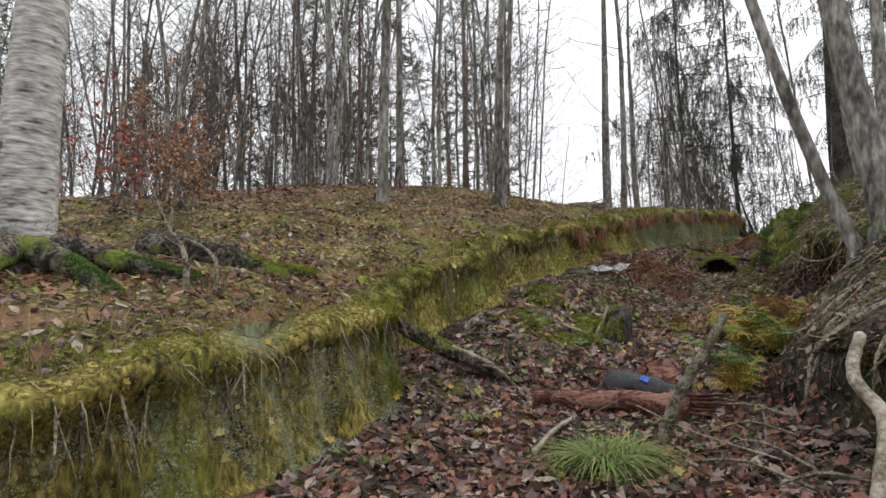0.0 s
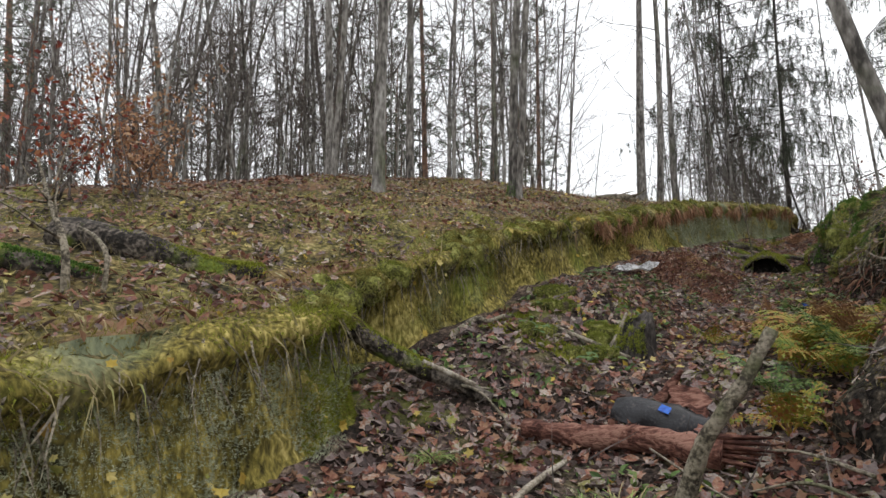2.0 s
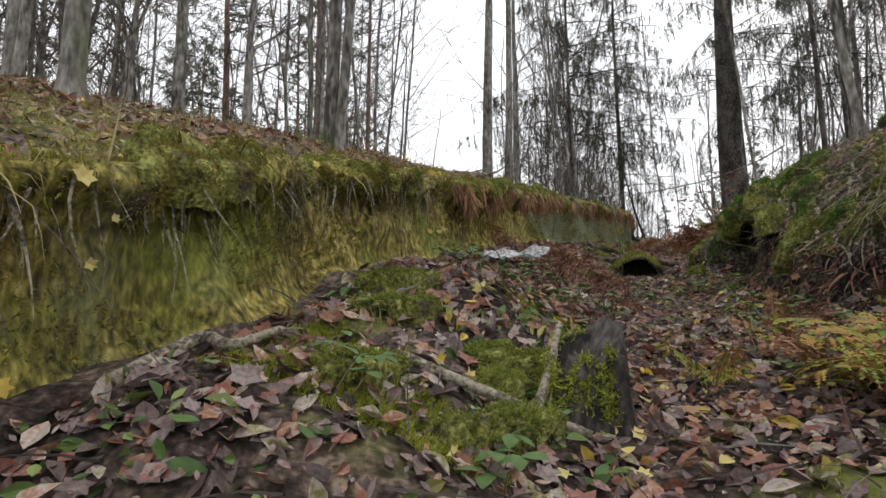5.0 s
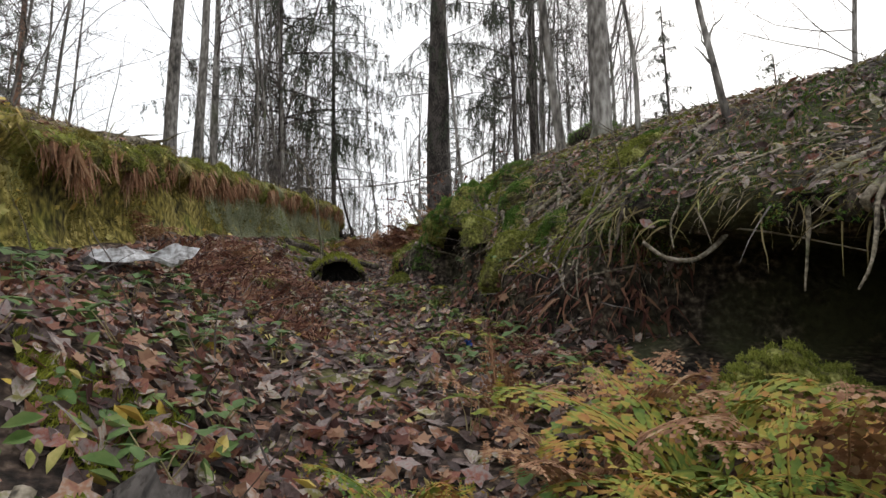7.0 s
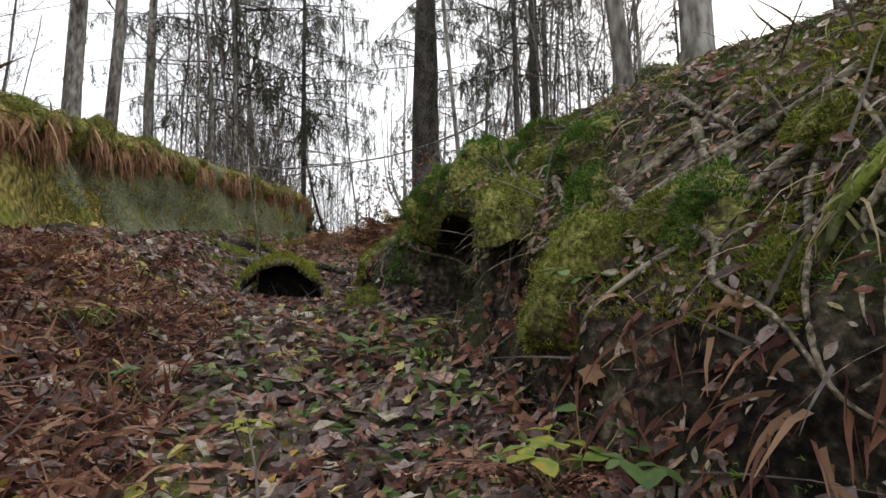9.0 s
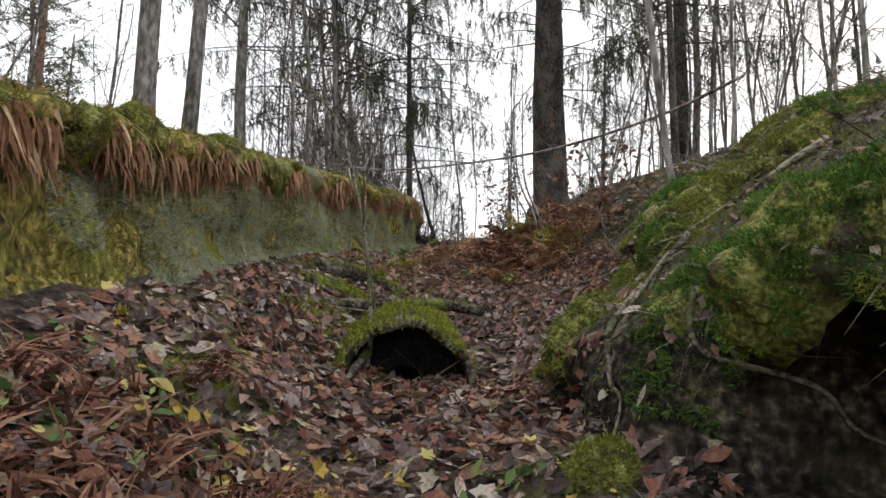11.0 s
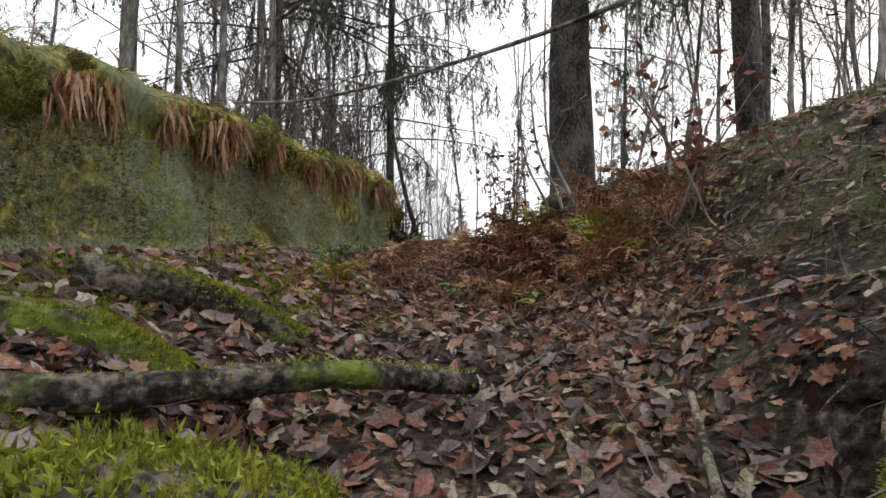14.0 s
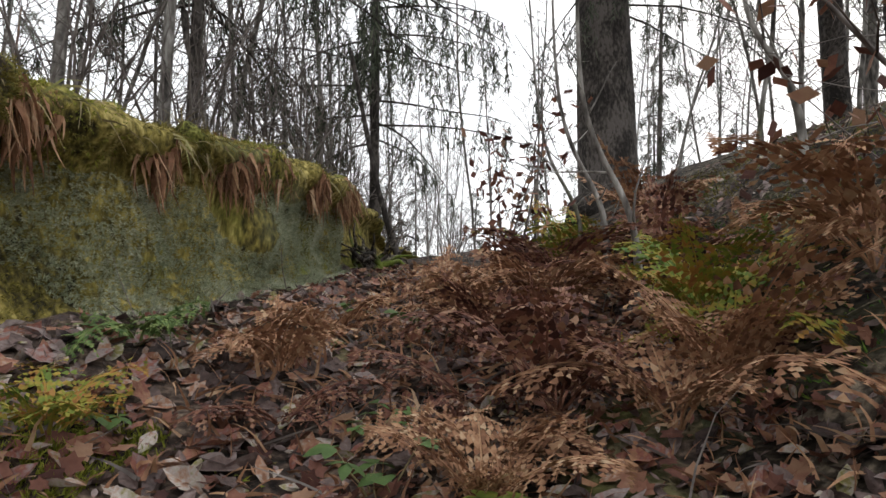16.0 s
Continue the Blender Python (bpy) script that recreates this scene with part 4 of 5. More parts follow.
# the near bay: wall with a root limb, a rotten log and rubbish on the floor
root = thing("root_limb", "thick mossy root limb reaching from the wall to the floor", "root")
rp = smooth_path([(-1.05, 6.85, 1.25), (-0.75, 6.9, 1.14), (-0.38, 6.98, 0.86), (0.05, 7.1, 0.62), (0.35, 7.2, 0.5), (0.75, 7.25, 0.3)], 8)
b = Bag(); b.tube(rp, taper(0.11, 0.07, len(rp)), 12, rough=0.3); part("limb", b, DARKWOOD, root)
moss_over(root, rp[:24], 0.1, MOSS, np.random.default_rng(1), 700)
b = Bag(); b.tube(smooth_path([(0.1, 7.05, 0.68), (0.35, 7.14, 0.57), (0.6, 7.2, 0.45)], 5), [0.03] * 9, 6, rough=0.3); part("peeled_streak", b, PALEROOT, root, "pale peeled wood")
for k, q in enumerate(((0.9, 7.0), (1.1, 7.5), (0.6, 7.6), (0.95, 6.8))):
    b = Bag(); b.tube(smooth_path([(0.4, 7.2, 0.46), ((0.4 + q[0]) / 2, (7.2 + q[1]) / 2, 0.4), on(q[0], q[1], 0.02)], 5), taper(0.02, 0.006, 9), 5); part("rootlet", b, ROOT, root)

log = thing("rotten_log", "rotten reddish log lying on the leafy floor", "log", group="fallen logs")
b = Bag(); b.tube(smooth_path([on(1.05, 6.72, 0.09), on(1.5, 6.45, 0.1), on(1.95, 6.2, 0.12), on(2.4, 5.85, 0.13)], 8), taper(0.085, 0.11, 22), 14, rough=0.35); part("trunk", b, ROTWOOD, log)
for k in range(6):
    b = Bag(); b.tube([Vector(on(2.35, 5.88, 0.1 + 0.03 * k)), Vector(on(2.62 + 0.03 * k, 5.72 + 0.03 * (k % 3), 0.05 + 0.035 * k))], [0.03, 0.006], 4); part("splinter", b, ROTWOOD, log)

shell = thing("plastic_shell", "crumpled black plastic shell with blue mark", "litter", on(2.22, 6.72))
shell.rotation_mode, shell.rotation_euler, shell.scale = "XYZ", (0.15, 0.12, -0.5), (1.05, 1.05, 1.1)
b = Bag()
nn = 12
for i in range(nn + 1):
    for j in range(9):
        a = math.pi * j / 8
        x = -0.38 + 0.76 * i / nn
        rad = 0.17 * (1 - 0.35 * (x / 0.4) ** 2) + 0.05 * noise.noise(Vector((x * 6, a * 2.2, 0)))
        for q in (rad, rad - 0.012):
            b.v.append((x, -math.cos(a) * rad * 1.15 if q == rad else -math.cos(a) * q * 1.15, math.sin(a) * q))
for i in range(nn):
    for j in range(8):
        if i > 6 and j > 5:
            continue
        k = (i * 9 + j) * 2
        b.f += [(k, k + 2, k + 20, k + 18), (k + 1, k + 19, k + 21, k + 3)]
part("hull", b, BLACKPLASTIC, shell)
b = Bag()
for i in range(7):
    for j in range(6):
        x, y = 0.04 + 0.05 * i + 0.02 * math.sin(j * 2.1), 0.02 + 0.04 * j + 0.02 * math.sin(i * 1.7)
        b.v.append((x, y, 0.16 + 0.14 * j / 5 - 0.06 * i / 6 + 0.07 * noise.noise(Vector((x * 8, y * 8, 4)))))
b.f = [(i * 6 + j, i * 6 + 6 + j, i * 6 + 7 + j, i * 6 + j + 1) for i in range(6) for j in range(5)]
part("torn_lid", b, ROTWOOD, shell, "rust-brown torn lid")
b = Bag(); b.poly(((0.0, -0.14, 0.145), (0.09, -0.15, 0.13), (0.1, -0.1, 0.165), (0.02, -0.085, 0.175)), ((0, 1, 2, 3),)); b.v = [(x, y * 1.12, z * 1.06) for x, y, z in b.v]
part("blue_mark", b, BLUEPLASTIC, shell, "blue plastic mark")
b = Bag(); b.tube(smooth_path([(-0.05, 0.14, 0.12), (0.05, 0.2, 0.3), (0.1, 0.2, 0.4)], 5), taper(0.06, 0.015, 9), 6, rough=0.4); part("torn_flap", b, ROTWOOD, shell, "rusty torn flap")

limb("leaning_branch", "grey broken branch leaning up from the floor", "branch", [on(1.95, 5.35, 0.0), (2.03, 5.2, 0.36), (2.2, 5.05, 0.72), (2.36, 4.95, 1.08)], 0.06, 0.035, ROOT, rough=0.3)
limb("pale_root", "pale barked root bending down the bank", "root", [(2.6, 3.7, 0.95), (2.4, 3.5, 0.72), (2.42, 3.3, 0.5), (2.2, 3.1, 0.1), on(2.05, 2.95, 0.0)], 0.032, 0.045, PALEROOT, rough=0.3)
limb("long_wire_stem", "long thin bare stem lying over the floor", "stem", [on(1.9, 5.9, 0.15), on(2.1, 5.1, 0.2), on(2.35, 4.2, 0.2)], 0.009, 0.006, PALEROOT, 5, 0)
limb("pale_stick", "pale stripped stick beside the grass", "stick", [on(0.75, 5.0, 0.03), on(1.0, 5.5, 0.05), on(1.3, 6.0, 0.06)], 0.028, 0.02, PALEROOT, 7)
for k, (x0, y0, x1, y1) in enumerate(((2.7, 4.4, 2.2, 5.1), (2.9, 4.9, 2.4, 5.5), (2.8, 3.9, 2.25, 4.2), (3.1, 5.3, 2.6, 6.1), (2.5, 4.0, 1.9, 4.9))):
    limb("bank_stick", "grey dead stick fallen from the bank", "stick", [on(x0, y0, 0.05), on((x0 + x1) / 2, (y0 + y1) / 2, 0.15), on(x1, y1, 0.03)], 0.016, 0.007, ROOT, 5, group="fallen sticks")
tuft(1.25, 4.75, 600, 0.78, GRASS, "lush green grass tuft on the leafy floor", 1)
tuft(1.5, 4.95, 300, 0.65, GRASS, "lush green grass tuft beside another", 5)
tuft(0.25, 6.1, 150, 0.32, GRASS, "small green grass tuft by the wall", 2)
tuft(-1.75, 2.9, 220, 0.4, GRASS, "green grass tuft at the wall's foot", 3)

# on the mound
mossy_log("low mossy fallen log on the mound", [on(-3.5, 6.9, 0.05), on(-2.7, 6.8, 0.08), on(-2.0, 7.0, 0.03), on(-1.6, 7.3, -0.04)], 0.2, 0.1, DARKWOOD, MOSS, 1500, 4)
limb("broken_snag", "broken dead snag with bent twigs", "branch", [on(-2.42, 5.55, -0.05), on(-2.45, 5.55, 0.35), on(-2.75, 5.75, 0.62), on(-3.0, 5.9, 0.95)], 0.035, 0.012, ROOT, 7, side_twigs=7, seed=3)
limb("bent_stick", "bent grey stick standing in the moss", "stick", [on(-2.2, 5.65, -0.05), on(-2.18, 5.65, 0.3), on(-2.35, 5.75, 0.42), on(-2.6, 5.9, 0.42)], 0.022, 0.014, ROOT, 6)
limb("mound_log", "pale broken log with stubs on the mound's edge", "log", [on(3.7, 17.1, 0.05), on(4.2, 17.1, 0.12), on(4.75, 17.0, 0.16)], 0.07, 0.11, ROOT, 10, 0.35, side_twigs=5, seed=9)
for k, (x, y, dx, dy) in enumerate(((-3.85, 5.5, 1.1, -0.55), (-3.8, 5.7, 1.3, 0.3), (-4.0, 5.4, 0.4, -1.1))):
    mossy_log("mossy surface root of the old birch", [on(x, y, 0.22), on(x + dx * 0.5, y + dy * 0.5, 0.1), on(x + dx, y + dy, -0.03)], 0.15, 0.05, DARKWOOD, DARKMOSS, 900, 20 + k, "birch_root", "birch roots")


def leafy_shrub(x, y, height, stems, mat, label, seed, leaves=260, leaf=0.07, group="leafy shrubs"):
    r = np.random.default_rng(seed)
    ob = thing("shrub", label, "shrub", on(x, y), group)
    lb = Bag()
    for k in range(stems):
        a = r.random() * 6.283
        st = bent((r.normal(0, 0.1), r.normal(0, 0.1), -0.05), (math.cos(a) * 0.4, math.sin(a) * 0.4, 1), height * r.uniform(0.7, 1.1), 8, 0.1, 0.0, r)
        b = Bag(); b.tube(st, taper(0.016, 0.004, 9), 5)
        for j in range(8):
            q = st[2 + j % 6]
            tw = bent(q, Vector(r.normal(0, 1, 3)) + Vector((0, 0, 0.4)), height * r.uniform(0.15, 0.4), 3, 0.2, 0.0, r)
            b.tube(tw, taper(0.006, 0.002, 4), 3)
            for _ in range(leaves // (stems * 8)):
                c = tw[r.integers(1, 4)] + Vector(r.normal(0, leaf * 0.7, 3))
                d, w = Vector(r.normal(0, 1, 3)).normalized() * leaf, Vector(r.normal(0, 1, 3)).normalized() * leaf * 0.35
                lb.poly((c - d * 0.5, c - w, c + d * 0.6, c + w), ((0, 1, 2), (0, 2, 3)))
        part("stem", b, TWIG, ob)
    if lb.v:
        part("foliage", lb, mat, ob, smooth=False)
    return ob


leafy_shrub(-4.7, 9.8, 2.3, 9, DEADFERN, "young beech with rusty orange leaves", 1, 1500)
leafy_shrub(-4.0, 8.9, 1.6, 6, DEADFERN, "young beech with rusty leaves beside a birch", 6, 700)
leafy_shrub(-4.9, 8.6, 2.6, 5, REDWOODY, "thin shrub with dark red leaves", 2, 380, 0.09)

# the middle bay: stump, ferns, plastic
stump = thing("tree_stump", "old dark stump with moss on its top", "stump", on(2.5, 8.56, -0.22))
stump.scale = (0.9, 0.9, 0.95)
b = Bag()
for i in range(9):
    for j in range(18):
        a = 6.283 * j / 18
        rad = (0.3 - 0.09 * (i / 8)) * (1 + 0.28 * noise.noise(Vector((math.cos(a) * 1.6, math.sin(a) * 1.6, i * 0.12)))) + 0.03 * math.sin(a * 7 + i * 0.3) + 0.03 * noise.noise(Vector((a * 5, i, 2)))
        h = 0.62 * i / 8 * (1 + 0.25 * math.sin(a + 1) * (i / 8)) + (0.2 * noise.noise(Vector((a * 3, 1, 0))) if i == 8 else 0)
        b.v.append((math.cos(a) * rad, math.sin(a) * rad, h))
b.f = [(i * 18 + j, i * 18 + (j + 1) % 18, i * 18 + 18 + (j + 1) % 18, i * 18 + 18 + j) for i in range(8) for j in range(18)]
b.v.append((0, 0, 0.42)); b.f += [(144 + j, 144 + (j + 1) % 18, 162) for j in range(18)]
part("trunk", b, DARKBARK, stump)
part("moss", tufts_on([v for v in b.v if v[2] > 0.28 and v[0] < 0.04], [(v[0], v[1], 0.25) for v in b.v if v[2] > 0.28 and v[0] < 0.04], 0.026, np.random.default_rng(3), 3200), MOSS, stump, "bright moss cushion", smooth=False)
limb("stump_stick", "grey stick lying before the stump", "stick", [on(1.55, 8.75, 0.05), on(1.95, 8.5, 0.08), on(2.35, 8.25, 0.04)], 0.032, 0.02, ROOT, 8)
limb("leaning_root", "dark root leaning against the stump", "root", [on(2.1, 8.35, 0.0), on(2.3, 8.6, 0.2), on(2.45, 8.8, 0.36)], 0.03, 0.02, ROOT, 7)
limb("floor_branch", "pale bent branch on the floor by the wall", "branch", [on(0.35, 8.3, 0.03), on(0.6, 8.7, 0.07), on(0.75, 8.6, 0.05), on(0.95, 9.0, 0.05)], 0.04, 0.025, ROOT, 8)
tuft(4.72, 11.1, 160, 0.26, GRASS, "fresh green grass tuft among leaves", 4)
for k, (x, y, L, n_, m_) in enumerate(((4.05, 7.95, 0.75, 8, YELLOWFERN), (4.4, 8.35, 0.8, 8, YELLOWFERN), (4.5, 7.55, 0.8, 8, YELLOWFERN), (3.75, 7.35, 0.65, 7, YELLOWFERN), (4.75, 8.9, 0.6, 6, DEADFERN), (3.3, 6.9, 0.6, 6, GREENLEAF), (4.15, 8.7, 0.55, 6, DEADFERN), (4.0, 7.0, 0.7, 7, YELLOWFERN), (3.55, 8.95, 0.4, 5, YELLOWFERN), (3.1, 6.3, 0.6, 6, YELLOWFERN), (4.5, 9.4, 0.5, 6, DEADFERN), (4.7, 8.0, 0.7, 8, DEADFERN), (4.25, 7.3, 0.75, 8, GREENLEAF), (4.9, 8.5, 0.6, 7, YELLOWFERN))):
    fern(x, y, n_, L * 1.2, m_, {YELLOWFERN: "fern turning yellow and orange beside the path", DEADFERN: "withered brown fern beside the path", GREENLEAF: "green fern by the bank's foot"}[m_], 30 + k, lie=0.5)
for k, (x, y) in enumerate(((5.75, 10.35), (5.9, 10.75), (5.6, 10.0), (6.1, 11.2))):
    fern(x, y, 6, 0.5, RUSSET, "withered red-brown fern hanging on the bank", 50 + k, "withered ferns of the bank", 0.9)

bag_b = Bag()
for i in range(13):
    for j in range(9):
        x, y = -0.3 + 0.05 * i, -0.17 + 0.042 * j
        edge = 0.06 * noise.noise(Vector((i * 0.7, j * 0.9, 3)))
        bag_b.v.append((x + edge, y + edge * 0.7, 0.06 + 0.13 * noise.noise(Vector((x * 7, y * 9, 1))) - 0.25 * (x * x + y * y)))
bag_b.f = [(i * 9 + j, i * 9 + 9 + j, i * 9 + 10 + j, i * 9 + j + 1) for i in range(12) for j in range(8)]
sheet = solo("plastic_sheet", bag_b, PLASTIC, "crumpled dirty white plastic sheet on the leaves", "litter")
sheet.matrix_world = pose(*on(3.42, 12.15, 0.09), 15, 0, -35) @ Matrix.Scale(1.15, 4)
rag_b = Bag(); rag_b.v, rag_b.f = [(x * 0.7, y * 0.6, z) for x, y, z in bag_b.v], list(bag_b.f)
rag = solo("plastic_rag", rag_b, BLUEPLASTIC, "small torn bluish plastic rag on the bank", "litter")
rag.matrix_world = pose(*on(5.75, 11.0, 0.02), 40, 10, 30) @ Matrix.Scale(0.4, 4)

# roots over the bank
r = np.random.default_rng(77)
for k in range(46):
    s, c = r.uniform(7, 24), r.uniform(BK[0] + 7, BK[0] + 17)
    pts = []
    ds, dc = r.normal(0, 0.14), r.uniform(-1.4, -0.5)
    for i in range(7):
        q, nrm, _ = surface(s + ds * i + r.normal(0, 0.03), c + dc * i)
        pts.append(q - nrm * (-0.025) if nrm.z > 0 else q + nrm * 0.025)
    limb("bank_root", "grey tree root creeping down the earth bank", "root", pts, r.uniform(0.012, 0.035), 0.006, ROOT, 6, 0.2, "roots of the bank")
limb("white_root_loop", "pale root looping out of the bank", "root", [(6.35, 9.0, 2.35), (6.2, 8.95, 2.12), (5.95, 9.05, 1.9), (5.72, 9.15, 1.88), (5.6, 9.25, 1.98)], 0.02, 0.012, PALEROOT, 7, 0.2)
limb("white_root_thread", "thin pale root thread across the hollow", "root", [(6.1, 9.0, 2.1), (6.0, 8.6, 2.0), (5.85, 8.15, 1.85)], 0.008, 0.004, PALEROOT, 5, 0)
limb("bank_sapling", "thin curved sapling growing from the bank", "sapling", [on(6.95, 9.25, -0.05), on(6.85, 9.3, 0.5), on(7.0, 9.5, 1.3), on(6.95, 9.6, 2.6)], 0.035, 0.012, BARK, 7, side_twigs=5, seed=12)
limb("bank_sapling", "thin bare sapling leaning on the bank", "sapling", [on(7.9, 10.6, -0.05), on(8.0, 10.7, 1.0), on(7.9, 10.9, 2.6), on(8.0, 11.0, 4.0)], 0.03, 0.008, BARK, 6, side_twigs=7, seed=13)

boulder = thing("boulder", "rounded mossy boulder on top of the bank", "boulder", on(11.6, 13.5, -0.12))
boulder.scale = (0.75, 0.75, 0.7)
bb = bmesh.new()
bmesh.ops.create_icosphere(bb, subdivisions=4, radius=0.75)
b = Bag()
b.v = [tuple(Vector((v.co.x * 1.25, v.co.y, v.co.z * 0.8)) * (1 + 0.2 * noise.noise(v.co * 1.6) + 0.05 * noise.noise(v.co * 6))) for v in bb.verts]
bb.verts.ensure_lookup_table(); bb.verts.index_update()
b.f = [tuple(v.index for v in f.verts) for f in bb.faces]
bb.free()
part("stone", b, BANK, boulder)
part("moss", tufts_on([v for v in b.v if v[2] > 0], [v for v in b.v if v[2] > 0], 0.035, np.random.default_rng(8), 4500), DARKMOSS, boulder, "dark green moss", smooth=False)

# the upper bay: hollow log, fallen trunks, saplings
arch = thing("hollow_log", "hollow log arch with moss on top and dark inside", "log", on(7.92, 16.9, -0.03), turn=radians(-30))
arch.scale = (0.9, 1.0, 1.12)
b = Bag()
nj, ni = 20, 10
for i in range(ni + 1):
    y = -0.28 + 1.15 * i / ni
    for j in range(nj + 1):
        a = math.pi * j / nj
        wob = 1 + 0.1 * noise.noise(Vector((math.cos(a) * 2, math.sin(a) * 2, y * 2)))
        ragged = 0.12 * noise.noise(Vector((a * 4, 7, 0))) if i == 0 else 0
        for t in (1.0, 0.9):
            b.v.append((-math.cos(a) * 0.64 * wob * t, y + ragged, math.sin(a) * (0.5 + 0.13 * math.sin(3.14 * min(1.0, (y + 0.28) / 1.1))) * wob * t))
w = (nj + 1) * 2
for i in range(ni):
    for j in range(nj):
        k = i * w + j * 2
        b.f += [(k, k + w, k + w + 2, k + 2), (k + 1, k + 3, k + w + 3, k + w + 1)]
for j in range(nj):
    b.f.append((j * 2, j * 2 + 2, j * 2 + 3, j * 2 + 1))
b.f.append(tuple(ni * w + 2 * j + 1 for j in range(nj + 1)))
part("shell", b, DARKWOOD, arch)
# added black sheet: paints the opening's darkness, the log itself is empty here
dark_fill = Bag()
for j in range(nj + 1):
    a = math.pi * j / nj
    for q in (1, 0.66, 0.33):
        dark_fill.v.append((-math.cos(a) * 0.6 * q, 0.12 + 0.1 * noise.noise(Vector((a * 3, q * 4, 2))), math.sin(a) * 0.52 * q))
dark_fill.f = [(j * 3 + q, j * 3 + q + 1, j * 3 + q + 4, j * 3 + q + 3) for j in range(nj) for q in (0, 1)] + [tuple(j * 3 + 2 for j in range(nj + 1))]
part("shade_sheet", dark_fill, HOLLOWSHADE, arch, "added black sheet painting the shade inside the log")
tops = [v for v in b.v[::2] if (v[2] > 0.33 or v[0] < -0.5 or (v[0] > 0.4 and noise.noise(Vector(v) * 3) > 0))]
part("moss", tufts_on(tops, [(v[0] * 0.5, -0.2, v[2]) for v in tops], 0.03, np.random.default_rng(4), 11000), MOSS, arch, "bright yellow-green moss", smooth=False)
mossy_log("long grey fallen trunk across the trench", [(6.75, 18.35, ground_z(8.0, 18.2) + 0.2), (8.0, 18.3, ground_z(8.0, 18.2) + 0.13), (9.0, 18.3, 2.74), (9.8, 18.33, 2.66)], 0.08, 0.055, DARKWOOD, MOSS, 160, 6, "fallen_trunk")
mossy_log("mossy log end beside the wall's foot", [on(8.0, 19.3, 0.03), on(8.6, 19.3, 0.06), on(9.2, 19.25, 0.0)], 0.12, 0.08, DARKWOOD, MOSS, 1400, 7)
mossy_log("mossy log half sunk in leaves", [on(7.7, 18.75, -0.02), on(8.1, 18.8, 0.02), on(8.45, 18.7, -0.03)], 0.12, 0.08, DARKWOOD, MOSS, 900, 8)
x, y, z = on(7.62, 17.05, -0.05)
limb("forked_sapling", "thin bare sapling growing by the hollow log", "sapling", [(x, y, z), (x + 0.05, y, z + 0.35), (x + 0.02, y + 0.08, z + 1.1), (x - 0.1, y + 0.12, z + 1.7), (x - 0.35, y + 0.15, z + 2.3), (x - 0.8, y + 0.1, z + 2.45)], 0.024, 0.007, ROOT, 8, side_twigs=6, seed=31)
limb("forked_sapling", "thin bare stem beside the hollow log", "sapling", [(x + 0.04, y, z + 0.3), (x + 0.1, y + 0.05, z + 0.6), (x + 0.02, y + 0.1, z + 1.3), (x + 0.05, y + 0.3, z + 2.9)], 0.014, 0.005, ROOT, 6, side_twigs=6, seed=32)
limb("moss_root", "mossy root at the sapling's foot", "root", [(x + 0.02, y, z + 0.2), (x - 0.2, y - 0.25, z + 0.1), on(x - 0.4, y - 0.5, 0.0)], 0.045, 0.025, DARKWOOD, 8)
limb("arching_stem", "long thin stem arching across the trench", "stem", [(10.25, 15.2, 4.75), (10.25, 16.1, 4.62), (10.25, 17.7, 4.62), (9.95, 19.4, 4.72), (9.6, 20.7, 4.85), (9.3, 22.0, 5.15)], 0.016, 0.012, BARK, 6, 0.1, side_twigs=7, seed=33)
for k, (x, y) in enumerate(((14.2, 20.3), (13.2, 20.9), (13.8, 21.8), (14.6, 23.0))):
    limb("bank_sapling", "curved bare sapling on the upper bank", "sapling", [on(x, y, -0.05), on(x - 0.08 + 0.05 * k, y + 0.05, 0.7), on(x - 0.3, y + 0.25, 1.7), on(x - 0.2 - 0.1 * k, y + 0.3, 3.6)], 0.035, 0.008, BARK, 6, group="saplings of the upper bank", side_twigs=8, seed=40 + k)
limb("bank_stick", "bare stick leaning on the bank", "stick", [on(9.35, 16.45, 0.05), on(9.75, 16.9, 0.15), on(10.15, 17.3, 0.25)], 0.03, 0.015, ROOT, 7, group="fallen sticks")
tuft(5.15, 13.85, 70, 0.42, GRASS, "loose grass tuft in brown bracken", 6, width=0.01)
tuft(6.85, 12.75, 60, 0.36, GRASS, "grass tuft at the mossy bank's foot", 7, width=0.01)
tuft(7.2, 17.75, 45, 0.32, STRAW, "dry grass tuft before the fallen trunk", 8, width=0.008)
for k, (x, y, L, m_) in enumerate(((11.3, 19.9, 0.55, DEADFERN), (10.7, 20.6, 0.5, RUSSET), (11.9, 19.6, 0.8, DEADFERN), (11.5, 20.4, 0.6, RUSSET), (12.3, 20.8, 0.7, RUSSET), (12.5, 19.8, 0.8, YELLOWFERN), (9.9, 20.5, 0.5, YELLOWFERN), (10.2, 21.3, 0.5, GREENLEAF), (11.3, 21.6, 0.6, DEADFERN), (12.4, 22.2, 0.7, DEADFERN), (5.0, 14.3, 0.5, DEADFERN), (4.6, 13.7, 0.5, RUSSET), (5.4, 14.1, 0.5, RUSSET), (3.9, 14.05, 0.6, DEADFERN), (5.2, 15.2, 0.5, RUSSET), (6.0, 15.6, 0.5, RUSSET), (6.2, 14.9, 0.4, RUSSET))):
    fern(x, y, 7, L, m_, {DEADFERN: "withered brown bracken fern", YELLOWFERN: "yellow fern among brown bracken", GREENLEAF: "green fern at the wall's foot", RUSSET: "collapsed red-brown bracken fern"}[m_], 90 + k, "bracken of the upper trench", 0.8 if m_ is RUSSET else 0.55)
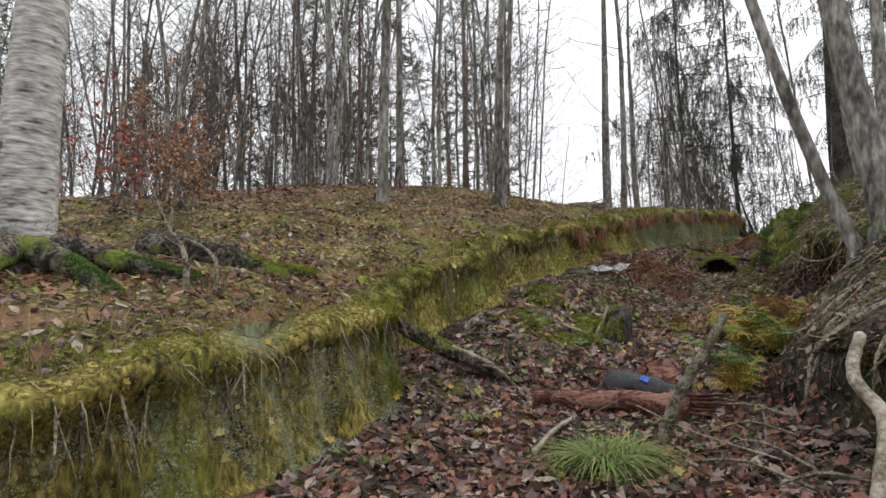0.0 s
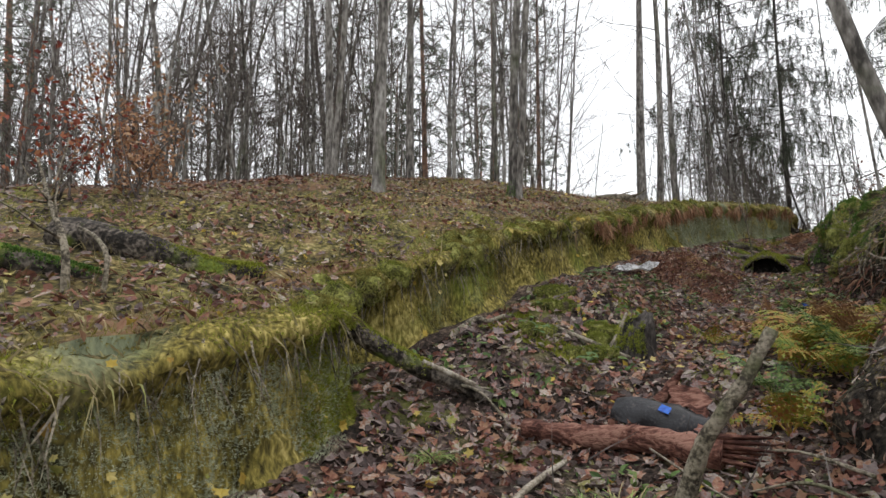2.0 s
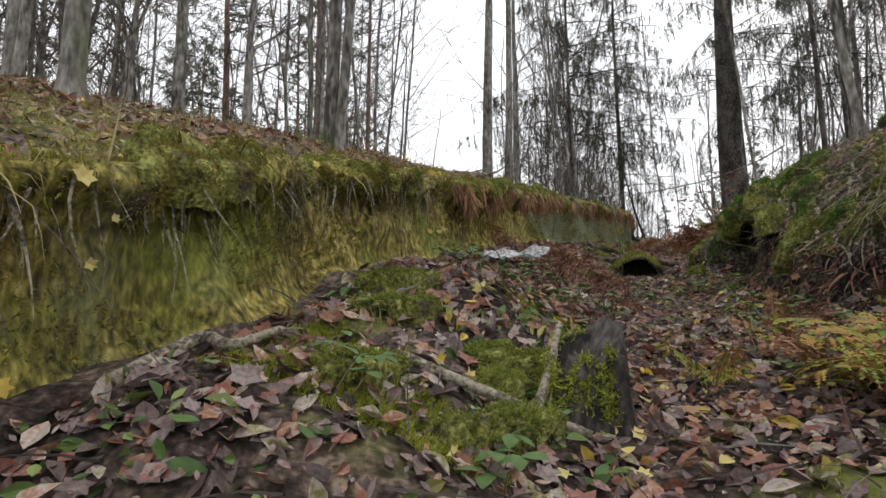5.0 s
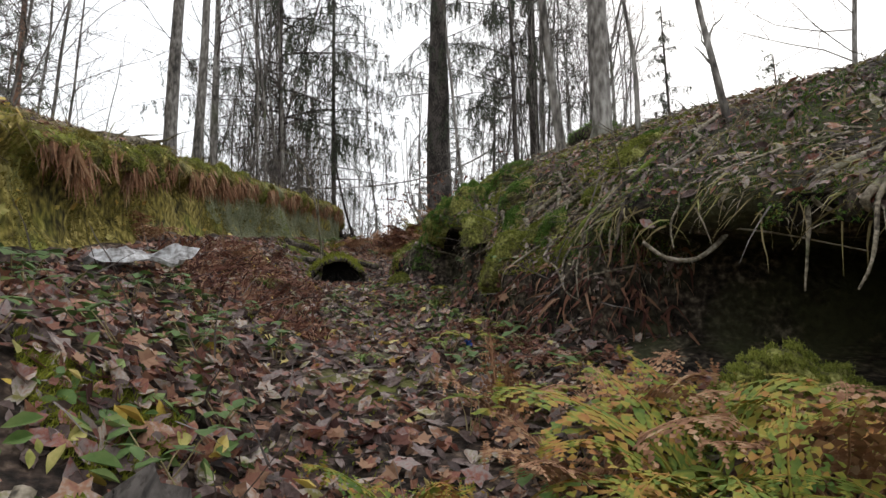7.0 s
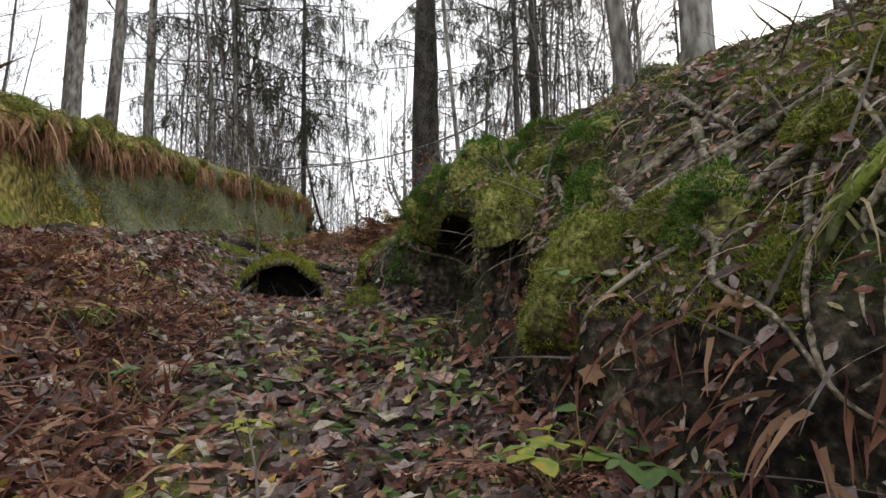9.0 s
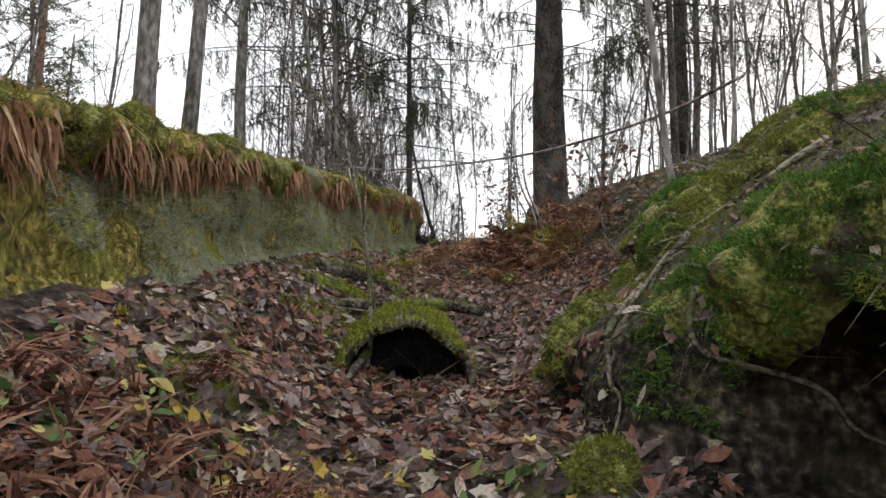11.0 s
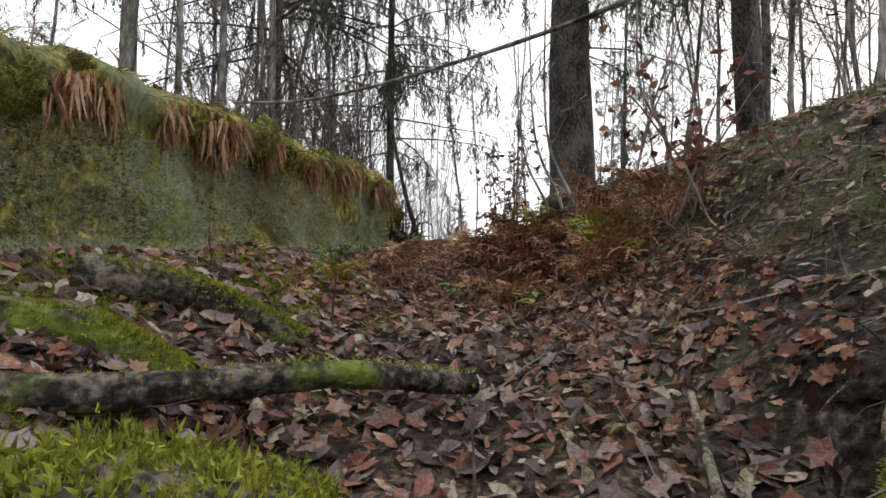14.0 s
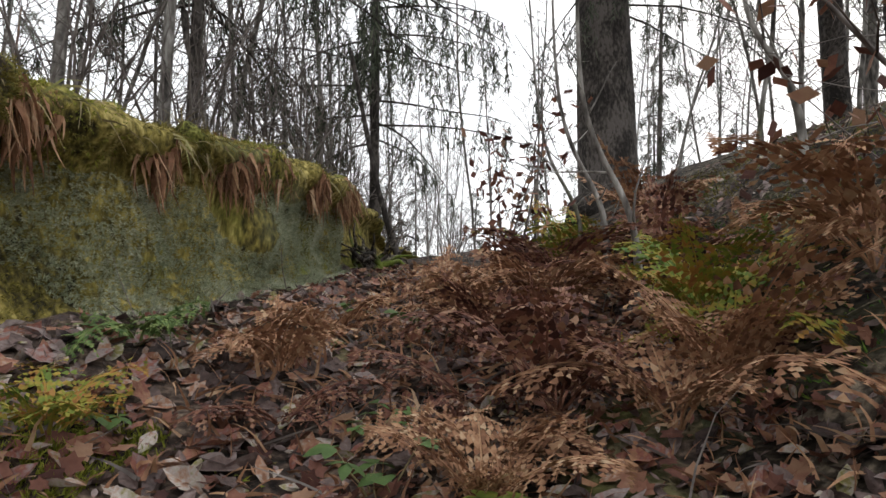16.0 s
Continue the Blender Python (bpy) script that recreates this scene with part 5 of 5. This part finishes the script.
leafy_shrub(12.6, 18.9, 2.4, 4, RUSSET, "young oak with brown leaves on the bank", 11, 240, 0.11)
leafy_shrub(13.3, 22.6, 2.0, 5, RUSSET, "young oak with withered leaves by the trench", 12, 260, 0.1)

# the far end of the wall
end = thing("root_plate", "dark upturned root plate at the wall's end", "root plate", on(13.0, 25.1, -0.1))
r = np.random.default_rng(15)
for _ in range(44):
    a, b = r.uniform(0, 3.14), Bag()
    b.tube(bent((r.normal(0, 0.15), r.normal(0, 0.15), 0.1), (math.cos(a), r.normal(0, 0.3), math.sin(a) + 0.2), r.uniform(0.5, 1.1), 5, 0.3, 0.22, r), taper(0.05, 0.008, 6), 5, rough=0.3)
    part("root", b, DARKWOOD, end)
limb("leaning_stick", "dark stick leaning by the root plate", "stick", [on(13.6, 25.4, 0.0), on(13.3, 25.6, 1.2), on(12.9, 25.8, 2.2)], 0.05, 0.03, DARKBARK, 7)
for k, (x, y, h) in enumerate(((10.6, 24.2, 2.6), (11.6, 25.2, 2.8), (12.6, 26.6, 3.0), (9.6, 23.4, 2.2), (13.6, 28.0, 3.0), (11.0, 26.4, 3.2), (9.8, 25.4, 3.0), (14.8, 29.5, 2.6), (12.0, 24.6, 1.8), (15.6, 30.4, 2.0), (16.6, 31.8, 2.2), (17.6, 33.2, 2.4), (18.4, 31.6, 2.0), (16.2, 33.6, 2.6), (19.5, 34.0, 2.4))):
    leafy_shrub(x, y, h, 9, TWIG, "tangled bare bush behind the trench wall", 60 + k, 0, group="bare bushes")

# withered bracken standing round the trench's end
for k, (x, y, L) in enumerate(((12.6, 21.2, 0.8), (13.0, 21.7, 0.9), (12.2, 21.5, 0.7), (13.3, 20.9, 0.9), (12.9, 20.2, 0.8), (12.2, 19.6, 0.75), (11.75, 20.1, 0.7), (10.8, 21.0, 0.55), (13.5, 22.1, 0.9), (14.1, 22.6, 1.0), (12.75, 19.3, 0.8), (11.9, 20.8, 0.7), (14.6, 22.0, 0.9), (13.9, 21.2, 0.8), (15.2, 23.4, 1.0), (11.1, 19.7, 0.5))):
    m_ = (DEADFERN, RUSSET, DEADFERN, RUSSET, YELLOWFERN)[k % 5]
    fern(x, y, 9, L * 1.2, m_, {DEADFERN: "standing withered orange-brown bracken", RUSSET: "tangled red-brown withered bracken", YELLOWFERN: "yellowing bracken among withered fronds"}[m_], 200 + k, "bracken of the upper trench", 0.42)


def axis_place(s, u):
    p, d = axis_point(np.array([s]))
    return p[0][0] + d[0][1] * u, p[0][1] - d[0][0] * u


def moss_cushion(at, normal, rx, ry, h, mat, label, seed, count=1500, size=0.017):
    """A lumpy dome of moss, rooted in the earth behind it."""
    r = np.random.default_rng(seed)
    ob = thing("moss_cushion", label, "moss", group="moss cushions")
    ob.matrix_world = Matrix.Translation(at) @ Vector(normal).to_track_quat("Z", "X").to_matrix().to_4x4() @ Matrix.Rotation(r.random() * 0.8, 4, "Z")
    b, nr, na = Bag(), 9, 22
    for i in range(nr + 1):
        for j in range(na):
            a, e = 6.283 * j / na, 1.6 * i / nr
            q = Vector((math.cos(a) * math.sin(e) * rx, math.sin(a) * math.sin(e) * ry, math.cos(e) * h))
            w = 1 + 0.55 * noise.noise(q * 3.5 + Vector((seed * 1.7, 0, 0))) + 0.3 * noise.noise(q * 11 + Vector((seed, 3, 0)))
            q.z -= (0.6 * min(rx, ry) if i == nr else 0.15 * min(rx, ry) if i == nr - 1 else 0)
            b.v.append(tuple(q * w if i else Vector((0, 0, h))))
    b.f = [(i * na + j, i * na + na + j, i * na + na + (j + 1) % na, i * na + (j + 1) % na) for i in range(nr) for j in range(na)]
    part("mound", b, HUMMOCK, ob)
    tops = [v for v in b.v[na:-na] if noise.noise(Vector(v) * 7 + Vector((seed, 0, 0))) > -0.2]
    nrm = [(v[0] / rx, v[1] / ry, v[2] / h + 0.3) for v in tops]
    t = tufts_on(tops, nrm, size, r, int(count * 3.6))
    part("moss", t, mat, ob, smooth=False)
    return ob


def cushion_on_bank(s, k, size, mat, label, seed, flat=0.38):
    q, n, _ = surface(s, k)
    if n.z < 0.2:
        return None
    return moss_cushion(q - n * size * 0.12, n, size, size * 0.8, size * flat, mat, label, seed, int(9000 * size * size) + 500)


BRIGHT, DEEP = "olive-green moss cushion on the bank", "deep green moss cushion in the bank's shade"
r = np.random.default_rng(31)
moss_cushion(on(5.55, 8.42, 0.0), (0, 0, 1), 0.62, 0.42, 0.3, CUSHMOSS, "low mossy earth ledge before the dark hollow", 3, 5200)
for k, (s_, u_, rad, m_, lb_) in enumerate(((18.2, 3.9, 0.33, DARKMOSS, DEEP), (17.9, 4.25, 0.26, DARKMOSS, DEEP), (17.0, 3.75, 0.26, CUSHMOSS, BRIGHT), (16.2, 3.95, 0.22, CUSHMOSS, BRIGHT), (18.9, 2.9, 0.18, CUSHMOSS, BRIGHT))):
    x, y = axis_place(s_, u_)
    moss_cushion(on(x, y, -0.04), (0, 0, 1), rad, rad * 0.85, rad * 0.75, m_, lb_, 10 + k, int(14000 * rad * rad) + 500)
for k in range(30):
    m_ = (CUSHMOSS, CUSHMOSS, CUSHMOSS, DARKMOSS)[k % 4]
    cushion_on_bank(r.uniform(20.1, 22.5), BK[0] + r.uniform(2, 17), r.uniform(0.18, 0.36), m_, DEEP if m_ is DARKMOSS else BRIGHT, 40 + k)
for k in range(20):
    m_ = (CUSHMOSS, DARKMOSS)[k % 2]
    cushion_on_bank(r.uniform(15.2, 18.6), BK[0] + r.uniform(5, 16), r.uniform(0.12, 0.3), m_, DEEP if m_ is DARKMOSS else BRIGHT, 70 + k)
for k in range(8):
    cushion_on_bank(r.uniform(17.9, 19.3), BK[0] + r.uniform(8, 12), r.uniform(0.2, 0.34), DARKMOSS, "dark green moss hanging over the hollow", 100 + k)

for k in range(8):
    x, y = axis_place(r.uniform(10.6, 12.3), r.uniform(0.5, 1.7))
    rad = r.uniform(0.18, 0.34)
    moss_cushion(on(x, y, 0.01), (0, 0, 1), rad, rad * 0.8, 0.05, CUSHMOSS, "flat bright moss patch on the trench floor", 120 + k, int(9000 * rad * rad) + 400)

# moss and turf clumps that break the wall's edge
for k in range(64):
    q, n, _ = surface(r.uniform(7.5, 20) if k < 40 else r.uniform(20, 28), PL[1] + r.uniform(-1, 6))
    rad = r.uniform(0.1, 0.26)
    moss_cushion(q - n * 0.05, (n + Vector((0, 0, 0.3))).normalized(), rad, rad * 0.8, rad * 0.45, (CUSHMOSS, WALLMOSS, WALLMOSS)[k % 3], "olive moss and turf clump on the wall's edge", 140 + k, int(7000 * rad * rad) + 250)

# thick roots of the bank's edge, hanging clear of the hollows
for k in range(38):
    s = r.uniform(4.2, 8.2) if k < 16 else r.uniform(12.2, 18.4)
    c, pts = BK[0] + r.uniform(10, 14), []
    lean = r.normal(0, 0.1)
    for i in range(3):
        q, nrm, _ = surface(s + lean * i, c - 1.2 * i)
        pts.append(q + (nrm if nrm.z > 0 else -nrm) * 0.02)
    d = (pts[-1] - pts[-2]).normalized()
    for i in range(4):
        d = (d + Vector((r.normal(0, 0.2), r.normal(0, 0.2), -0.55))).normalized()
        pts.append(pts[-1] + d * r.uniform(0.08, 0.2))
    limb("hanging_root", "weathered root hanging from the bank's edge", "root", pts, r.uniform(0.018, 0.05) if k < 16 else r.uniform(0.01, 0.03), 0.005, ROOT if k % 4 else DARKWOOD, 7, 0.3, "hanging roots of the bank")


def herb_plant(seed, mat, label):
    """A low woodland herb: a bent stem with a few broad leaves."""
    r = np.random.default_rng(seed)
    ob = thing("herb_plant", label, "herb", group="herbs of the trench floor")
    for k in range(r.integers(4, 7)):
        a = r.random() * 6.283
        st = bent((r.normal(0, 0.03), r.normal(0, 0.03), -0.02), (math.cos(a) * 0.7, math.sin(a) * 0.7, 1), r.uniform(0.08, 0.2), 4, 0.12, 0.05, r)
        b = Bag(); b.tube(st, taper(0.004, 0.002, 5), 4, cap=False); part("stem", b, STRAW, ob)
        for m in range(3):
            w, L = a + (m - 1) * 1.25, r.uniform(0.055, 0.1)
            f, g = Vector((math.cos(w), math.sin(w), r.uniform(-0.25, 0.3))), Vector((-math.sin(w), math.cos(w), r.normal(0, 0.15)))
            b, o = Bag(), st[-1]
            b.poly([o] + [o + f * L * x + g * L * y + Vector((0, 0, -0.02 * x * x + 0.1 * abs(y) * L)) for x, y in ((0.2, 0.24), (0.5, 0.36), (0.8, 0.22), (1.0, 0), (0.8, -0.22), (0.5, -0.36), (0.2, -0.24))] + [o + f * L * 0.5],
                   [(8, i, i % 8 + 1 if i < 7 else 0) for i in range(0, 8)])
            part("leaf", b, mat, ob)
    return ob


herbs = [herb_plant(300 + k, m_, lb_) for k, (m_, lb_) in enumerate(((GREENLEAF, "low green three-leaved herb among dead leaves"), (GREENLEAF, "green woodland herb on the leafy floor"), (YELLOWFERN, "yellowing herb among dead leaves"), (GREENLEAF, "small green herb in the trench")))]
for k in range(76):
    s_, u_ = (r.uniform(10.0, 15.5), r.uniform(0.5, 2.0) if k % 2 else r.uniform(3.0, 4.0)) if k < 54 else (r.uniform(15.5, 18.0), r.uniform(1.6, 3.9)) if k < 68 else (r.uniform(25.5, 28), r.uniform(1, 3.2))
    x, y = axis_place(s_, u_)
    m = Matrix.Translation(on(x, y, 0.03)) @ Matrix.Rotation(r.random() * 6.283, 4, "Z") @ Matrix.Scale(r.uniform(0.7, 1.35), 4)
    if k < 4:
        herbs[k].matrix_world = m
    else:
        copy_thing(herbs[k % 4], Matrix.Identity(4)).matrix_basis = m
